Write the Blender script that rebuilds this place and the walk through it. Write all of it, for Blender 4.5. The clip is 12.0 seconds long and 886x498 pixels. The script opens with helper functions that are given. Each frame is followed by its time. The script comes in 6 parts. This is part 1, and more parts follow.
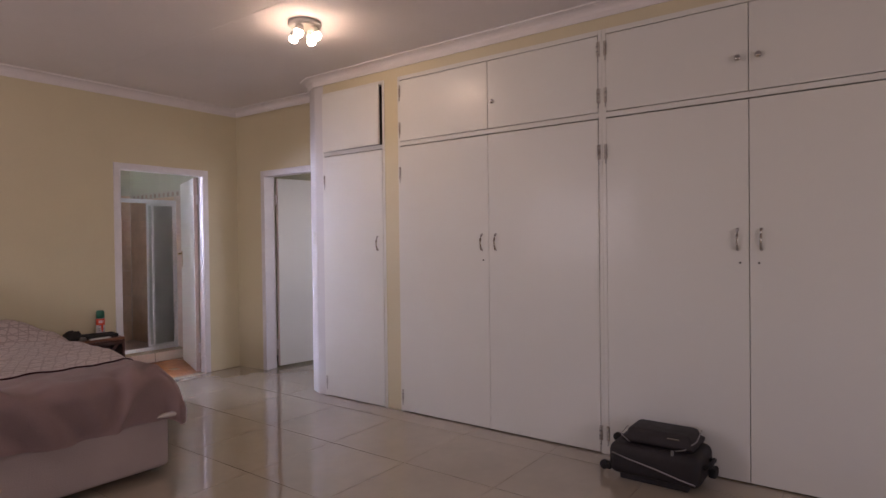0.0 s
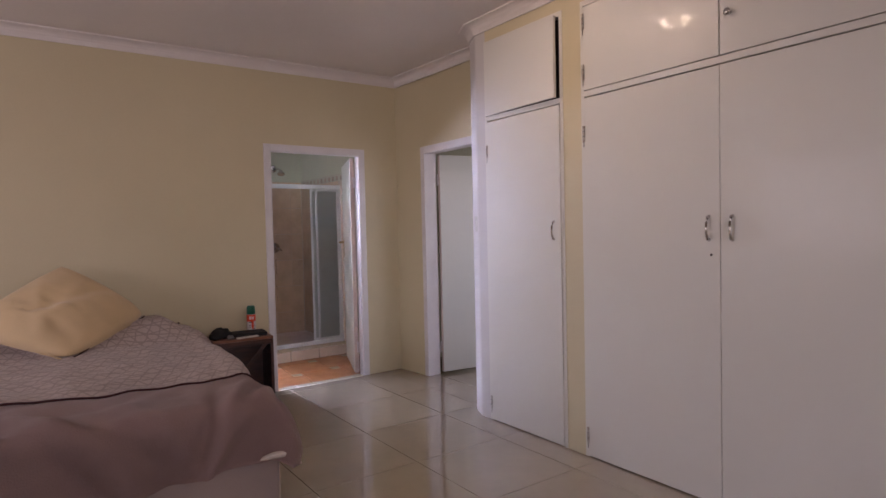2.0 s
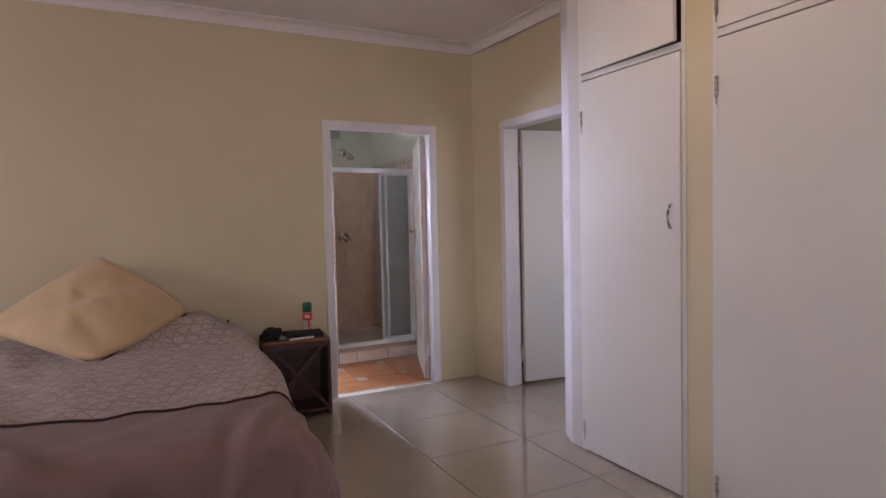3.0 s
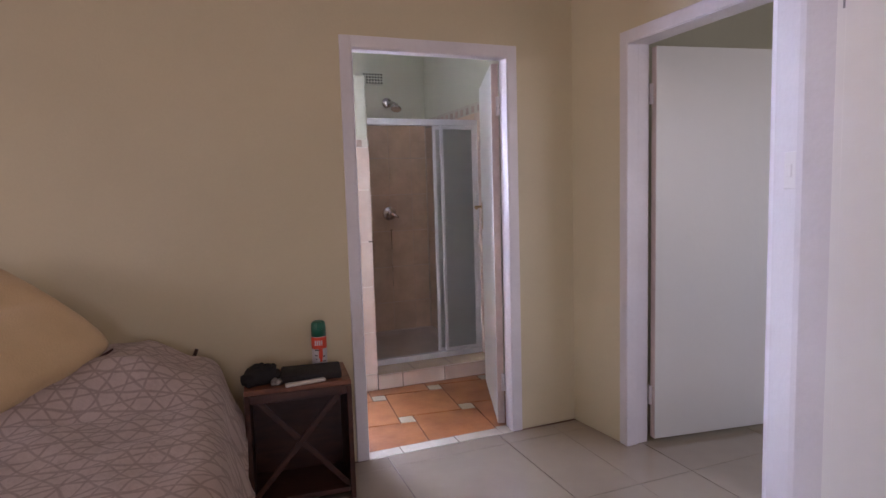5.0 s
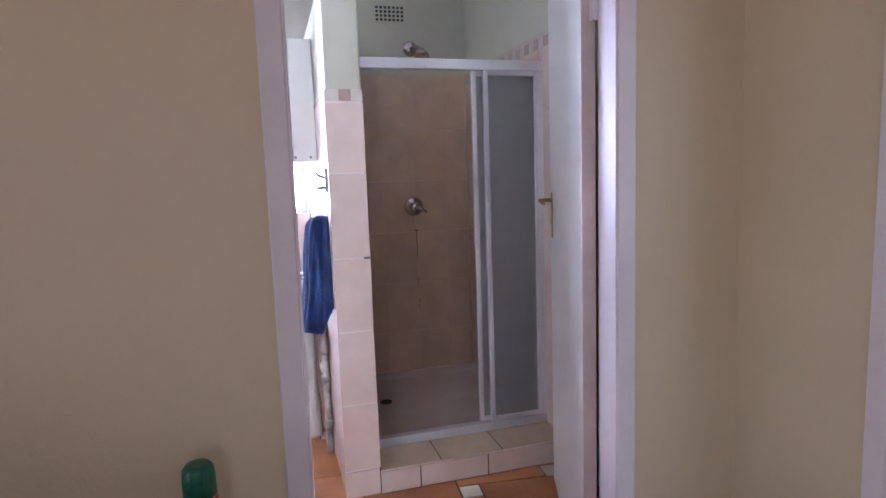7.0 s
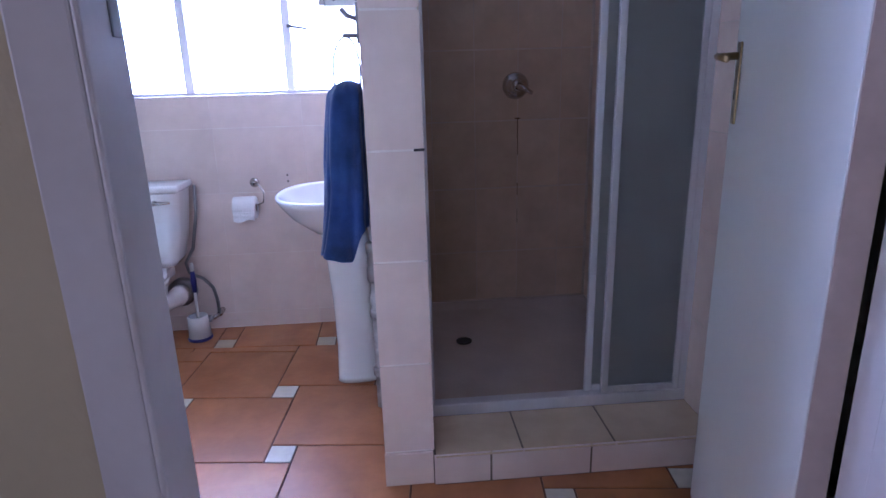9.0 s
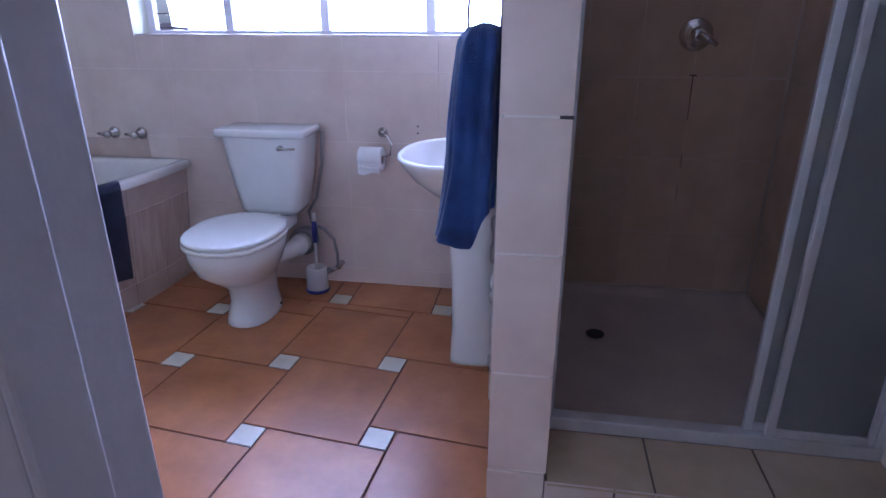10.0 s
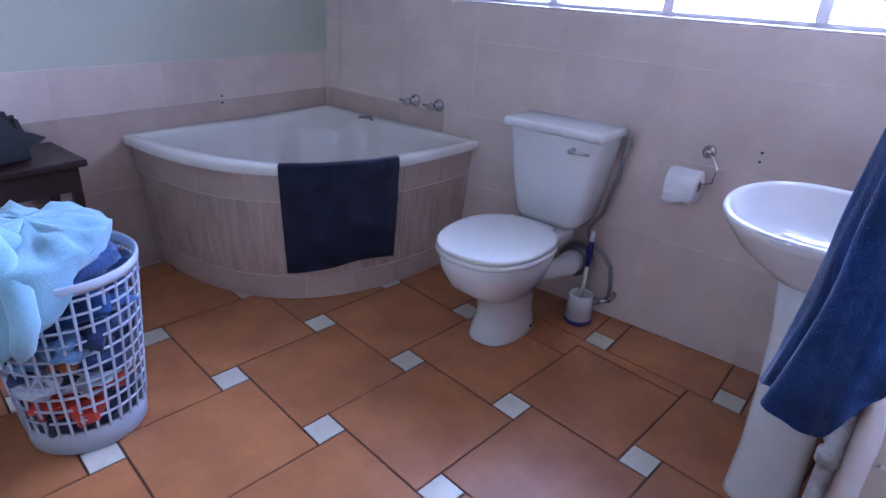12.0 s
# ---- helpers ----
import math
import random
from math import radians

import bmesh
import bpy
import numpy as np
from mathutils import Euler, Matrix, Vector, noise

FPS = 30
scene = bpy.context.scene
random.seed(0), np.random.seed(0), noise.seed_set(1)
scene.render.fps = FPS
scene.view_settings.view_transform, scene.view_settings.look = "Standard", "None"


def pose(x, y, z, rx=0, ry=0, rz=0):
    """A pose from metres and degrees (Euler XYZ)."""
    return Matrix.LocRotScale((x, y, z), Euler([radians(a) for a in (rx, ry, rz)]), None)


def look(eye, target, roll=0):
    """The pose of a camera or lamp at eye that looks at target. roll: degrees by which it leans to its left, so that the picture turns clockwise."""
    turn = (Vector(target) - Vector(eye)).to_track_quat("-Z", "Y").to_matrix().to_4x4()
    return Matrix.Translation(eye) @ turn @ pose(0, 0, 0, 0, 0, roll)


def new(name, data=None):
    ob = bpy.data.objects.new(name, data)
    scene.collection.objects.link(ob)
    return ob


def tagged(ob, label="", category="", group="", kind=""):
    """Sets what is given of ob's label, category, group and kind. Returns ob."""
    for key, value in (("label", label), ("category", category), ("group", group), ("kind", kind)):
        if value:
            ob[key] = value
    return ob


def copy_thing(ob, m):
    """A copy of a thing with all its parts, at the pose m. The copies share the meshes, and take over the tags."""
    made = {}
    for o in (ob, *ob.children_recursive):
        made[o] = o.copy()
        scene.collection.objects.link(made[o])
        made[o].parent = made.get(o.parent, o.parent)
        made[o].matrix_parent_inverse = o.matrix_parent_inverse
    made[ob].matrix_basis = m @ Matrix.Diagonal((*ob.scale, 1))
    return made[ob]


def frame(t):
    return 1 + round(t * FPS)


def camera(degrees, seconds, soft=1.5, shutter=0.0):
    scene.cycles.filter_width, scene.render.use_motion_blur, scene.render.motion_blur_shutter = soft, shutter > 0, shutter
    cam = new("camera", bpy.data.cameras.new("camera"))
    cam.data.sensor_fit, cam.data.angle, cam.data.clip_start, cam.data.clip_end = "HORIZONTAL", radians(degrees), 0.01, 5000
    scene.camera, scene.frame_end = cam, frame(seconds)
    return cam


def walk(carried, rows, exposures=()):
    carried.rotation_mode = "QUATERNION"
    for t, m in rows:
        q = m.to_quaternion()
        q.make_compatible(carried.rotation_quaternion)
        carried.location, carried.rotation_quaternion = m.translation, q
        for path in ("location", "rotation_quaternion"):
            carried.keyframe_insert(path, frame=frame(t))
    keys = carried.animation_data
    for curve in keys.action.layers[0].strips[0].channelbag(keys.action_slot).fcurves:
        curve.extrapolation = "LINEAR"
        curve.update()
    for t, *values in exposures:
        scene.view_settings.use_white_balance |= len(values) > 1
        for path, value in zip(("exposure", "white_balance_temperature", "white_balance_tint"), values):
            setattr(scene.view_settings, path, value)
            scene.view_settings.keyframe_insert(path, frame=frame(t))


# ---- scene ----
cam = camera(73.4, 12.0)
PATH = [
    (0, (0.157, -0.215, 1.318), (1.76, 0.981, 1.293), -0.7),
    (0.5, (0.32, -0.085, 1.313), (1.85, 1.202, 1.282), -0.9),
    (1, (0.543, 0.093, 1.317), (1.964, 1.5, 1.276), -1.0),
    (1.5, (0.775, 0.28, 1.311), (2.08, 1.795, 1.26), -1.0),
    (2, (1.035, 0.506, 1.335), (2.19, 2.137, 1.267), -1.3),
    (2.5, (1.242, 0.756, 1.318), (2.269, 2.471, 1.253), -1.2),
    (3, (1.452, 1.079, 1.312), (2.367, 2.855, 1.218), -1.3),
    (3.2, (1.525, 1.219, 1.307), (2.405, 3.012, 1.201), -1.2),
    (4.8, (2.048, 2.398, 1.33), (2.774, 4.252, 1.139), -1.5),
    (5, (2.08, 2.556, 1.336), (2.804, 4.411, 1.14), -1.7),
    (5.5, (2.231, 2.928, 1.323), (2.928, 4.793, 1.126), -1.7),
    (6, (2.38, 3.339, 1.339), (3.042, 5.215, 1.129), -2.0),
    (6.5, (2.512, 3.716, 1.332), (3.147, 5.601, 1.12), -1.8),
    (6.7, (2.592, 3.842, 1.336), (3.196, 5.737, 1.113), -1.8),
    (8.3, (2.897, 4.594, 1.211), (3.257, 6.522, 0.82), -2.1),
    (8.5, (2.933, 4.678, 1.197), (3.252, 6.603, 0.757), -1.7),
    (9, (2.999, 4.838, 1.191), (3.147, 6.754, 0.637), -1.6),
    (9.5, (2.999, 4.993, 1.176), (2.946, 6.889, 0.543), -0.8),
    (10, (3.01, 5.155, 1.194), (2.713, 7.0, 0.477), 0.0),
    (10.5, (2.984, 5.286, 1.204), (2.465, 7.064, 0.45), 0.8),
    (11, (2.951, 5.416, 1.22), (2.167, 7.08, 0.437), 1.9),
    (11.5, (2.881, 5.533, 1.218), (1.919, 7.085, 0.403), 3.1),
    (12, (2.85, 5.624, 1.216), (1.732, 7.061, 0.389), 3.3),
]
walk(cam, [(t, look(eye, target, roll)) for t, eye, target, roll in PATH],
     exposures=[(0.0, 0.55, 5950, 32), (3.0, 0.55, 5850, 32), (5.0, 0.62, 5800, 34), (6.0, 0.68, 5700, 36), (6.7, 0.70, 5560, 36), (8.3, 0.30, 4750, 36), (9.0, 0.02, 4680, 37), (9.5, -0.36, 4640, 37), (10.0, -0.36, 4640, 36), (10.5, -0.12, 4640, 35), (11.2, -0.34, 4640, 34), (12.0, -0.44, 4640, 34)])
BATH_W, BED_W, BACK_W, SIDE_W, BULB = 50.0, 22.0, 18.0, 7.0, 70.0

# ---- light ----
world = bpy.data.worlds.new("sky")
scene.world = world
world.use_nodes = True
wn = world.node_tree
sky = wn.nodes.new("ShaderNodeTexSky")
sky.sky_type = "NISHITA"
sky.sun_disc = False
sky.sun_elevation, sky.sun_rotation = radians(52), radians(200)
wn.nodes["Background"].inputs["Strength"].default_value = 0.12
wn.links.new(sky.outputs["Color"], wn.nodes["Background"].inputs["Color"])
sun_data = bpy.data.lights.new("sun", "SUN")
sun_data.energy, sun_data.angle, sun_data.color = 3.0, radians(0.5), (1.0, 0.95, 0.88)
sun = new("sun", sun_data)
sun.matrix_world = look((0, -14, 18), (0, 0, 0))


def window_light(name, m, w, h, watts, color, spread=180):
    """An area lamp standing in a window's opening for the sky's light."""
    d = bpy.data.lights.new(name, "AREA")
    d.shape, d.size, d.size_y, d.energy, d.color = "RECTANGLE", w, h, watts, color
    d.spread = radians(spread)
    ob = new(name, d)
    ob.matrix_world = m
    return ob


# bathroom window, bedroom windows (beside and behind the walk), window of the side room
window_light("bathroom_daylight", look((2.10, 8.15, 1.72), (2.55, 5.0, 1.15)), 1.9, 1.3, BATH_W, (0.80, 0.88, 1.0), 110)
window_light("bedroom_daylight", look((-1.85, 3.7, 1.55), (3.0, 3.7, 1.1)), 1.7, 1.2, BED_W, (1.0, 0.885, 0.77))
window_light("bedroom_daylight_back", look((1.0, -2.75, 1.55), (1.2, 3.0, 1.1)), 2.0, 1.2, BACK_W, (1.0, 0.88, 0.755))
window_light("side_room_daylight", look((5.3, 2.85, 1.5), (4.7, 5.0, 0.9)), 1.2, 1.2, SIDE_W, (1.0, 0.95, 0.82))


# ---- materials ----
def material(name, color, rough=0.5, metal=0.0, vary=0.08, scale=6.0, fine=60.0, bump=0.05, tint=None, per_piece=0.0,
             sheen=0.0, coat=0.0, transmission=0.0, stretch=(1, 1, 1), spec=0.5, bump_scale=None):
    """A painted, glazed, woven or metal surface: cloudy variation, fine grain, slight relief."""
    m = bpy.data.materials.new(name)
    m.use_nodes = True
    nt = m.node_tree
    n, l = nt.nodes, nt.links
    b = n["Principled BSDF"]
    geo = n.new("ShaderNodeNewGeometry")
    mp = n.new("ShaderNodeMapping")
    mp.inputs["Scale"].default_value = stretch
    l.new(geo.outputs["Position"], mp.inputs["Vector"])
    big = n.new("ShaderNodeTexNoise")
    big.inputs["Scale"].default_value, big.inputs["Detail"].default_value = scale, 4
    small = n.new("ShaderNodeTexNoise")
    small.inputs["Scale"].default_value, small.inputs["Detail"].default_value = fine, 3
    for t in (big, small):
        l.new(mp.outputs["Vector"], t.inputs["Vector"])
    c2 = tint if tint else tuple(c * (1 - 2.2 * vary) for c in color)
    mix = n.new("ShaderNodeMix")
    mix.data_type = "RGBA"
    mix.inputs["A"].default_value = (*color, 1)
    mix.inputs["B"].default_value = (*c2, 1)
    ramp = n.new("ShaderNodeMapRange")
    ramp.inputs["From Min"].default_value, ramp.inputs["From Max"].default_value = 0.30, 0.72
    l.new(big.outputs["Fac"], ramp.inputs["Value"])
    l.new(ramp.outputs["Result"], mix.inputs["Factor"])
    out = mix.outputs["Result"]
    grain = n.new("ShaderNodeHueSaturation")
    gr = n.new("ShaderNodeMapRange")
    gr.inputs["To Min"].default_value, gr.inputs["To Max"].default_value = 1 - vary, 1 + vary
    l.new(small.outputs["Fac"], gr.inputs["Value"])
    l.new(gr.outputs["Result"], grain.inputs["Value"])
    l.new(out, grain.inputs["Color"])
    out = grain.outputs["Color"]
    if per_piece:
        oi = n.new("ShaderNodeObjectInfo")
        pr = n.new("ShaderNodeMapRange")
        pr.inputs["To Min"].default_value, pr.inputs["To Max"].default_value = 1 - per_piece, 1 + per_piece
        l.new(oi.outputs["Random"], pr.inputs["Value"])
        h2 = n.new("ShaderNodeHueSaturation")
        l.new(pr.outputs["Result"], h2.inputs["Value"])
        l.new(out, h2.inputs["Color"])
        out = h2.outputs["Color"]
    l.new(out, b.inputs["Base Color"])
    rr = n.new("ShaderNodeMapRange")
    rr.inputs["To Min"].default_value, rr.inputs["To Max"].default_value = max(0.02, rough * 0.8), min(1, rough * 1.2)
    l.new(big.outputs["Fac"], rr.inputs["Value"])
    l.new(rr.outputs["Result"], b.inputs["Roughness"])
    b.inputs["Metallic"].default_value = metal
    b.inputs["Specular IOR Level"].default_value = spec
    b.inputs["Sheen Weight"].default_value = sheen
    b.inputs["Coat Weight"].default_value = coat
    b.inputs["Transmission Weight"].default_value = transmission
    if bump:
        bp = n.new("ShaderNodeBump")
        bp.inputs["Strength"].default_value, bp.inputs["Distance"].default_value = bump, 0.01
        l.new(small.outputs["Fac"], bp.inputs["Height"])
        l.new(bp.outputs["Normal"], b.inputs["Normal"])
    return m


def emitter(name, color, strength):
    m = bpy.data.materials.new(name)
    m.use_nodes = True
    b = m.node_tree.nodes["Principled BSDF"]
    b.inputs["Base Color"].default_value = (*color, 1)
    b.inputs["Emission Color"].default_value = (*color, 1)
    b.inputs["Emission Strength"].default_value = strength
    return m


M_WALL = material("cream_wall_paint", (0.62, 0.55, 0.365), 0.42, vary=0.025, scale=1.3, fine=90, bump=0.06)
M_BATHPAINT = material("pale_green_white_paint", (0.51, 0.51, 0.395), 0.4, vary=0.03, scale=1.5, fine=90, bump=0.06)
M_CEIL = material("white_ceiling_board", (0.75, 0.71, 0.69), 0.7, vary=0.03, scale=0.9, fine=50, bump=0.05)
M_CORNICE = material("white_cornice", (0.74, 0.70, 0.68), 0.6, vary=0.02, bump=0.03)
M_ENAMEL = material("white_enamel_paint", (0.685, 0.672, 0.62), 0.37, vary=0.006, scale=0.5, fine=20, bump=0.10, coat=0.1)
M_DOORPAINT = material("white_door_paint", (0.70, 0.71, 0.67), 0.37, vary=0.012, scale=1.0, fine=30, bump=0.08)
M_FRAME = material("white_steel_frame_paint", (0.74, 0.72, 0.74), 0.37, vary=0.04, scale=5, fine=50, bump=0.07)
M_PRIMER = material("pinkish_bare_primer", (0.62, 0.52, 0.48), 0.6, vary=0.08, scale=8, bump=0.1)
M_HINGE = material("chipped_hinge_paint", (0.60, 0.57, 0.52), 0.5, vary=0.25, scale=30, fine=90, bump=0.2, tint=(0.22, 0.17, 0.13))
# near-black: painted shade for gaps and holes, also plain dark feet and drain
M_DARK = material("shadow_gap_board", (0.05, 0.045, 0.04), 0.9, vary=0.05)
M_FLOOR = material("cream_polished_tile", (0.37, 0.312, 0.238), 0.06, vary=0.05, scale=1.6, fine=14, bump=0.003, per_piece=0.03, tint=(0.32, 0.27, 0.205), coat=0.6)
M_GROUT = material("brown_grout", (0.16, 0.12, 0.09), 0.9, vary=0.12, scale=12, bump=0.2)
M_GROUT_DARK = material("dark_red_grout", (0.15, 0.07, 0.05), 0.9, vary=0.15, scale=12, bump=0.2)
M_GROUT_LIGHT = material("pale_grout", (0.74, 0.66, 0.59), 0.85, vary=0.08, scale=12, bump=0.15)
M_TERRA = material("terracotta_glazed_tile", (0.45, 0.185, 0.064), 0.34, vary=0.08, scale=7, fine=38, bump=0.06, per_piece=0.09, tint=(0.32, 0.118, 0.042))
M_WHITETILE = material("ivory_inset_tile", (0.66, 0.62, 0.52), 0.2, vary=0.05, scale=20, bump=0.03, per_piece=0.05)
M_PINKTILE = material("pinkish_beige_wall_tile", (0.68, 0.555, 0.475), 0.22, vary=0.05, scale=6, fine=20, bump=0.04, per_piece=0.03, tint=(0.60, 0.48, 0.405))
M_SHOWERTILE = material("brown_beige_shower_tile", (0.63, 0.465, 0.32), 0.36, vary=0.07, scale=7, fine=24, bump=0.04, per_piece=0.05, tint=(0.53, 0.38, 0.255))
M_SILLTILE = material("sandy_beige_sill_tile", (0.52, 0.40, 0.27), 0.2, vary=0.06, scale=8, fine=26, bump=0.04, per_piece=0.06)
M_DECO = material("brown_mosaic_tile", (0.42, 0.31, 0.24), 0.3, vary=0.1, scale=40, bump=0.03, per_piece=0.15)
M_APRON_PLAIN = material("plain_beige_apron_tile", (0.58, 0.46, 0.385), 0.25, vary=0.05, scale=7, fine=26, bump=0.05, per_piece=0.05, tint=(0.50, 0.385, 0.315))
M_APRON = material("streaked_beige_apron_tile", (0.60, 0.475, 0.395), 0.25, vary=0.08, scale=8, fine=20, bump=0.25, per_piece=0.06, stretch=(5, 5, 0.32), tint=(0.44, 0.325, 0.26))
M_CERAMIC = material("white_glazed_ceramic", (0.69, 0.68, 0.655), 0.08, vary=0.012, bump=0.0, coat=0.3)
M_SEAT = material("white_plastic_seat", (0.70, 0.68, 0.63), 0.2, vary=0.015, bump=0.0)
M_ACRYLIC = material("off_white_acrylic", (0.69, 0.645, 0.58), 0.2, vary=0.03, bump=0.0)
M_CHROME = material("worn_chrome", (0.62, 0.60, 0.58), 0.16, 1.0, vary=0.06, bump=0.02)
M_ALU = material("satin_aluminium", (0.78, 0.78, 0.80), 0.38, 0.6, vary=0.05, stretch=(1, 1, 0.1), fine=120, bump=0.02)
M_BRASS = material("worn_brass", (0.45, 0.32, 0.16), 0.3, 1.0, vary=0.12, bump=0.03)
M_STEEL = material("dull_steel", (0.30, 0.29, 0.28), 0.4, 0.9, vary=0.1, bump=0.05)
M_BLACK = material("black_fabric", (0.012, 0.011, 0.012), 0.75, vary=0.25, fine=220, bump=0.3)
M_NAVY = material("navy_towelling", (0.040, 0.046, 0.105), 0.95, vary=0.25, scale=14, fine=420, bump=0.4, sheen=0.3)
M_BLUETOWEL = material("blue_towelling", (0.045, 0.105, 0.34), 0.95, vary=0.25, scale=14, fine=420, bump=0.4, sheen=0.5)
M_DUVET = material("mauve_cotton", (0.50, 0.352, 0.328), 0.85, vary=0.06, scale=5, fine=160, bump=0.25, sheen=0.3)
M_PIPING = material("dark_red_piping", (0.055, 0.012, 0.014), 0.7, vary=0.1, bump=0.1)
M_DIVAN = material("pale_divan_fabric", (0.46, 0.37, 0.33), 0.85, vary=0.06, scale=3, fine=150, bump=0.25)
M_SHEET = material("white_sheet_cotton", (0.62, 0.55, 0.50), 0.85, vary=0.05, fine=150, bump=0.2)
M_PILLOW = material("mustard_cotton", (0.67, 0.50, 0.28), 0.8, vary=0.05, scale=5, fine=150, bump=0.25, sheen=0.3)
M_WOOD = material("dark_reddish_wood", (0.085, 0.030, 0.018), 0.35, vary=0.25, scale=6, fine=45, bump=0.12, stretch=(1, 1, 5), tint=(0.035, 0.014, 0.010))
M_WOOD_LIGHT = material("worn_reddish_wood", (0.25, 0.10, 0.052), 0.4, vary=0.25, scale=9, fine=45, bump=0.12, stretch=(1, 6, 6))
M_PLASTIC = material("white_laundry_plastic", (0.47, 0.52, 0.60), 0.36, vary=0.02, bump=0.0)
M_SUIT = material("black_ripstop", (0.016, 0.011, 0.013), 0.6, vary=0.2, fine=300, bump=0.4)
M_PIPE_GREY = material("grey_zip_trim", (0.30, 0.28, 0.27), 0.5, vary=0.1)
M_TRACK = material("stain_on_grout", (0.24, 0.15, 0.10), 0.8, vary=0.2)
M_GROUT_SHOWER = material("brown_shower_grout", (0.66, 0.53, 0.41), 0.85, vary=0.12, scale=5, bump=0.15)
M_BAND = material("brown_beige_band_tile", (0.54, 0.42, 0.345), 0.22, vary=0.07, scale=6, fine=22, bump=0.04, per_piece=0.05, tint=(0.46, 0.345, 0.28))
M_GRIME = material("grimy_grey_plastic", (0.60, 0.58, 0.56), 0.5, vary=0.3, scale=14, bump=0.1, tint=(0.16, 0.14, 0.13))
M_TABLE = material("near_black_wood", (0.030, 0.014, 0.012), 0.36, vary=0.2, scale=6, fine=45, bump=0.1, stretch=(1, 5, 1))
M_PILASTER = material("matt_white_wall_paint", (0.60, 0.575, 0.56), 0.7, vary=0.03, scale=2, fine=60, bump=0.08)
M_PAPER = material("white_tissue", (0.78, 0.76, 0.74), 0.95, vary=0.03, fine=120, bump=0.3)
M_BULB = emitter("warm_bulb_glass", (1.0, 0.74, 0.45), BULB)
M_OPAL = material("white_lamp_metal", (0.72, 0.68, 0.62), 0.35, vary=0.03, bump=0.0)

# frosted shower glass
M_FROST = bpy.data.materials.new("frosted_green_glass")
M_FROST.use_nodes = True
fb = M_FROST.node_tree.nodes["Principled BSDF"]
fb.inputs["Base Color"].default_value = (0.37, 0.385, 0.36, 1)
fb.inputs["Roughness"].default_value = 0.45
fb.inputs["Transmission Weight"].default_value = 0.55
fb.inputs["IOR"].default_value = 1.2
M_GLASS = bpy.data.materials.new("window_glass")
M_GLASS.use_nodes = True
gb = M_GLASS.node_tree.nodes["Principled BSDF"]
gb.inputs["Base Color"].default_value = (0.95, 0.97, 0.97, 1)
gb.inputs["Roughness"].default_value = 0.02
gb.inputs["Transmission Weight"].default_value = 1.0
gb.inputs["IOR"].default_value = 1.05

# patterned duvet cover: criss-crossing drawn lines on mauve
M_QUILT = bpy.data.materials.new("scribble_patterned_cotton")
M_QUILT.use_nodes = True


def quilt_nodes(m):
    nt = m.node_tree
    n, l = nt.nodes, nt.links
    b = n["Principled BSDF"]
    geo = n.new("ShaderNodeNewGeometry")
    last = None
    for ang, sc, seed in ((25, 26, 0.0), (-35, 24, 3.1), (78, 22, 6.7), (-80, 19, 9.2)):
        mp = n.new("ShaderNodeMapping")
        mp.inputs["Rotation"].default_value = (0, 0, radians(ang))
        mp.inputs["Location"].default_value = (seed, seed * 0.7, 0)
        l.new(geo.outputs["Position"], mp.inputs["Vector"])
        w = n.new("ShaderNodeTexWave")
        w.inputs["Scale"].default_value = sc * 0.20
        w.inputs["Distortion"].default_value = 2.6
        w.inputs["Detail"].default_value = 1.5
        w.inputs["Detail Scale"].default_value = 1.2
        l.new(mp.outputs["Vector"], w.inputs["Vector"])
        th = n.new("ShaderNodeMapRange")
        th.inputs["From Min"].default_value, th.inputs["From Max"].default_value = 0.93, 1.0
        l.new(w.outputs["Fac"], th.inputs["Value"])
        if last is None:
            last = th.outputs["Result"]
        else:
            mx = n.new("ShaderNodeMath")
            mx.operation = "MAXIMUM"
            l.new(last, mx.inputs[0])
            l.new(th.outputs["Result"], mx.inputs[1])
            last = mx.outputs["Value"]
    mix = n.new("ShaderNodeMix")
    mix.data_type = "RGBA"
    mix.inputs["A"].default_value = (0.80, 0.69, 0.645, 1)
    mix.inputs["B"].default_value = (0.56, 0.45, 0.415, 1)
    l.new(last, mix.inputs["Factor"])
    l.new(mix.outputs["Result"], b.inputs["Base Color"])
    b.inputs["Roughness"].default_value = 0.85
    b.inputs["Sheen Weight"].default_value = 0.3
    fine = n.new("ShaderNodeTexNoise")
    fine.inputs["Scale"].default_value, fine.inputs["Detail"].default_value = 22, 6
    l.new(geo.outputs["Position"], fine.inputs["Vector"])
    bp = n.new("ShaderNodeBump")
    bp.inputs["Strength"].default_value, bp.inputs["Distance"].default_value = 0.45, 0.02
    l.new(fine.outputs["Fac"], bp.inputs["Height"])
    l.new(bp.outputs["Normal"], b.inputs["Normal"])


quilt_nodes(M_QUILT)


# ---- builders ----
def part(name, bm, mat, parent=None, label="", smooth=False):
    """Links a bmesh as one mesh object, under parent when given."""
    me = bpy.data.meshes.new(name)
    bmesh.ops.recalc_face_normals(bm, faces=bm.faces)
    bm.to_mesh(me)
    bm.free()
    for m in (mat if isinstance(mat, (list, tuple)) else (mat,)):
        me.materials.append(m)
    if smooth:
        for p in me.polygons:
            p.use_smooth = True
    ob = new(name, me)
    if parent is not None:
        ob.parent = parent
    if label:
        tagged(ob, label)
    return ob


def thing(name, at, label, category, group="", kind=""):
    ob = new(name)
    ob.empty_display_size = 0.1
    ob.location = at
    return tagged(ob, label, category, group, kind)


def structure(name, bm, mat, label, category, smooth=False):
    return tagged(part(name, bm, mat, None, "", smooth), label, category, "", "structure")


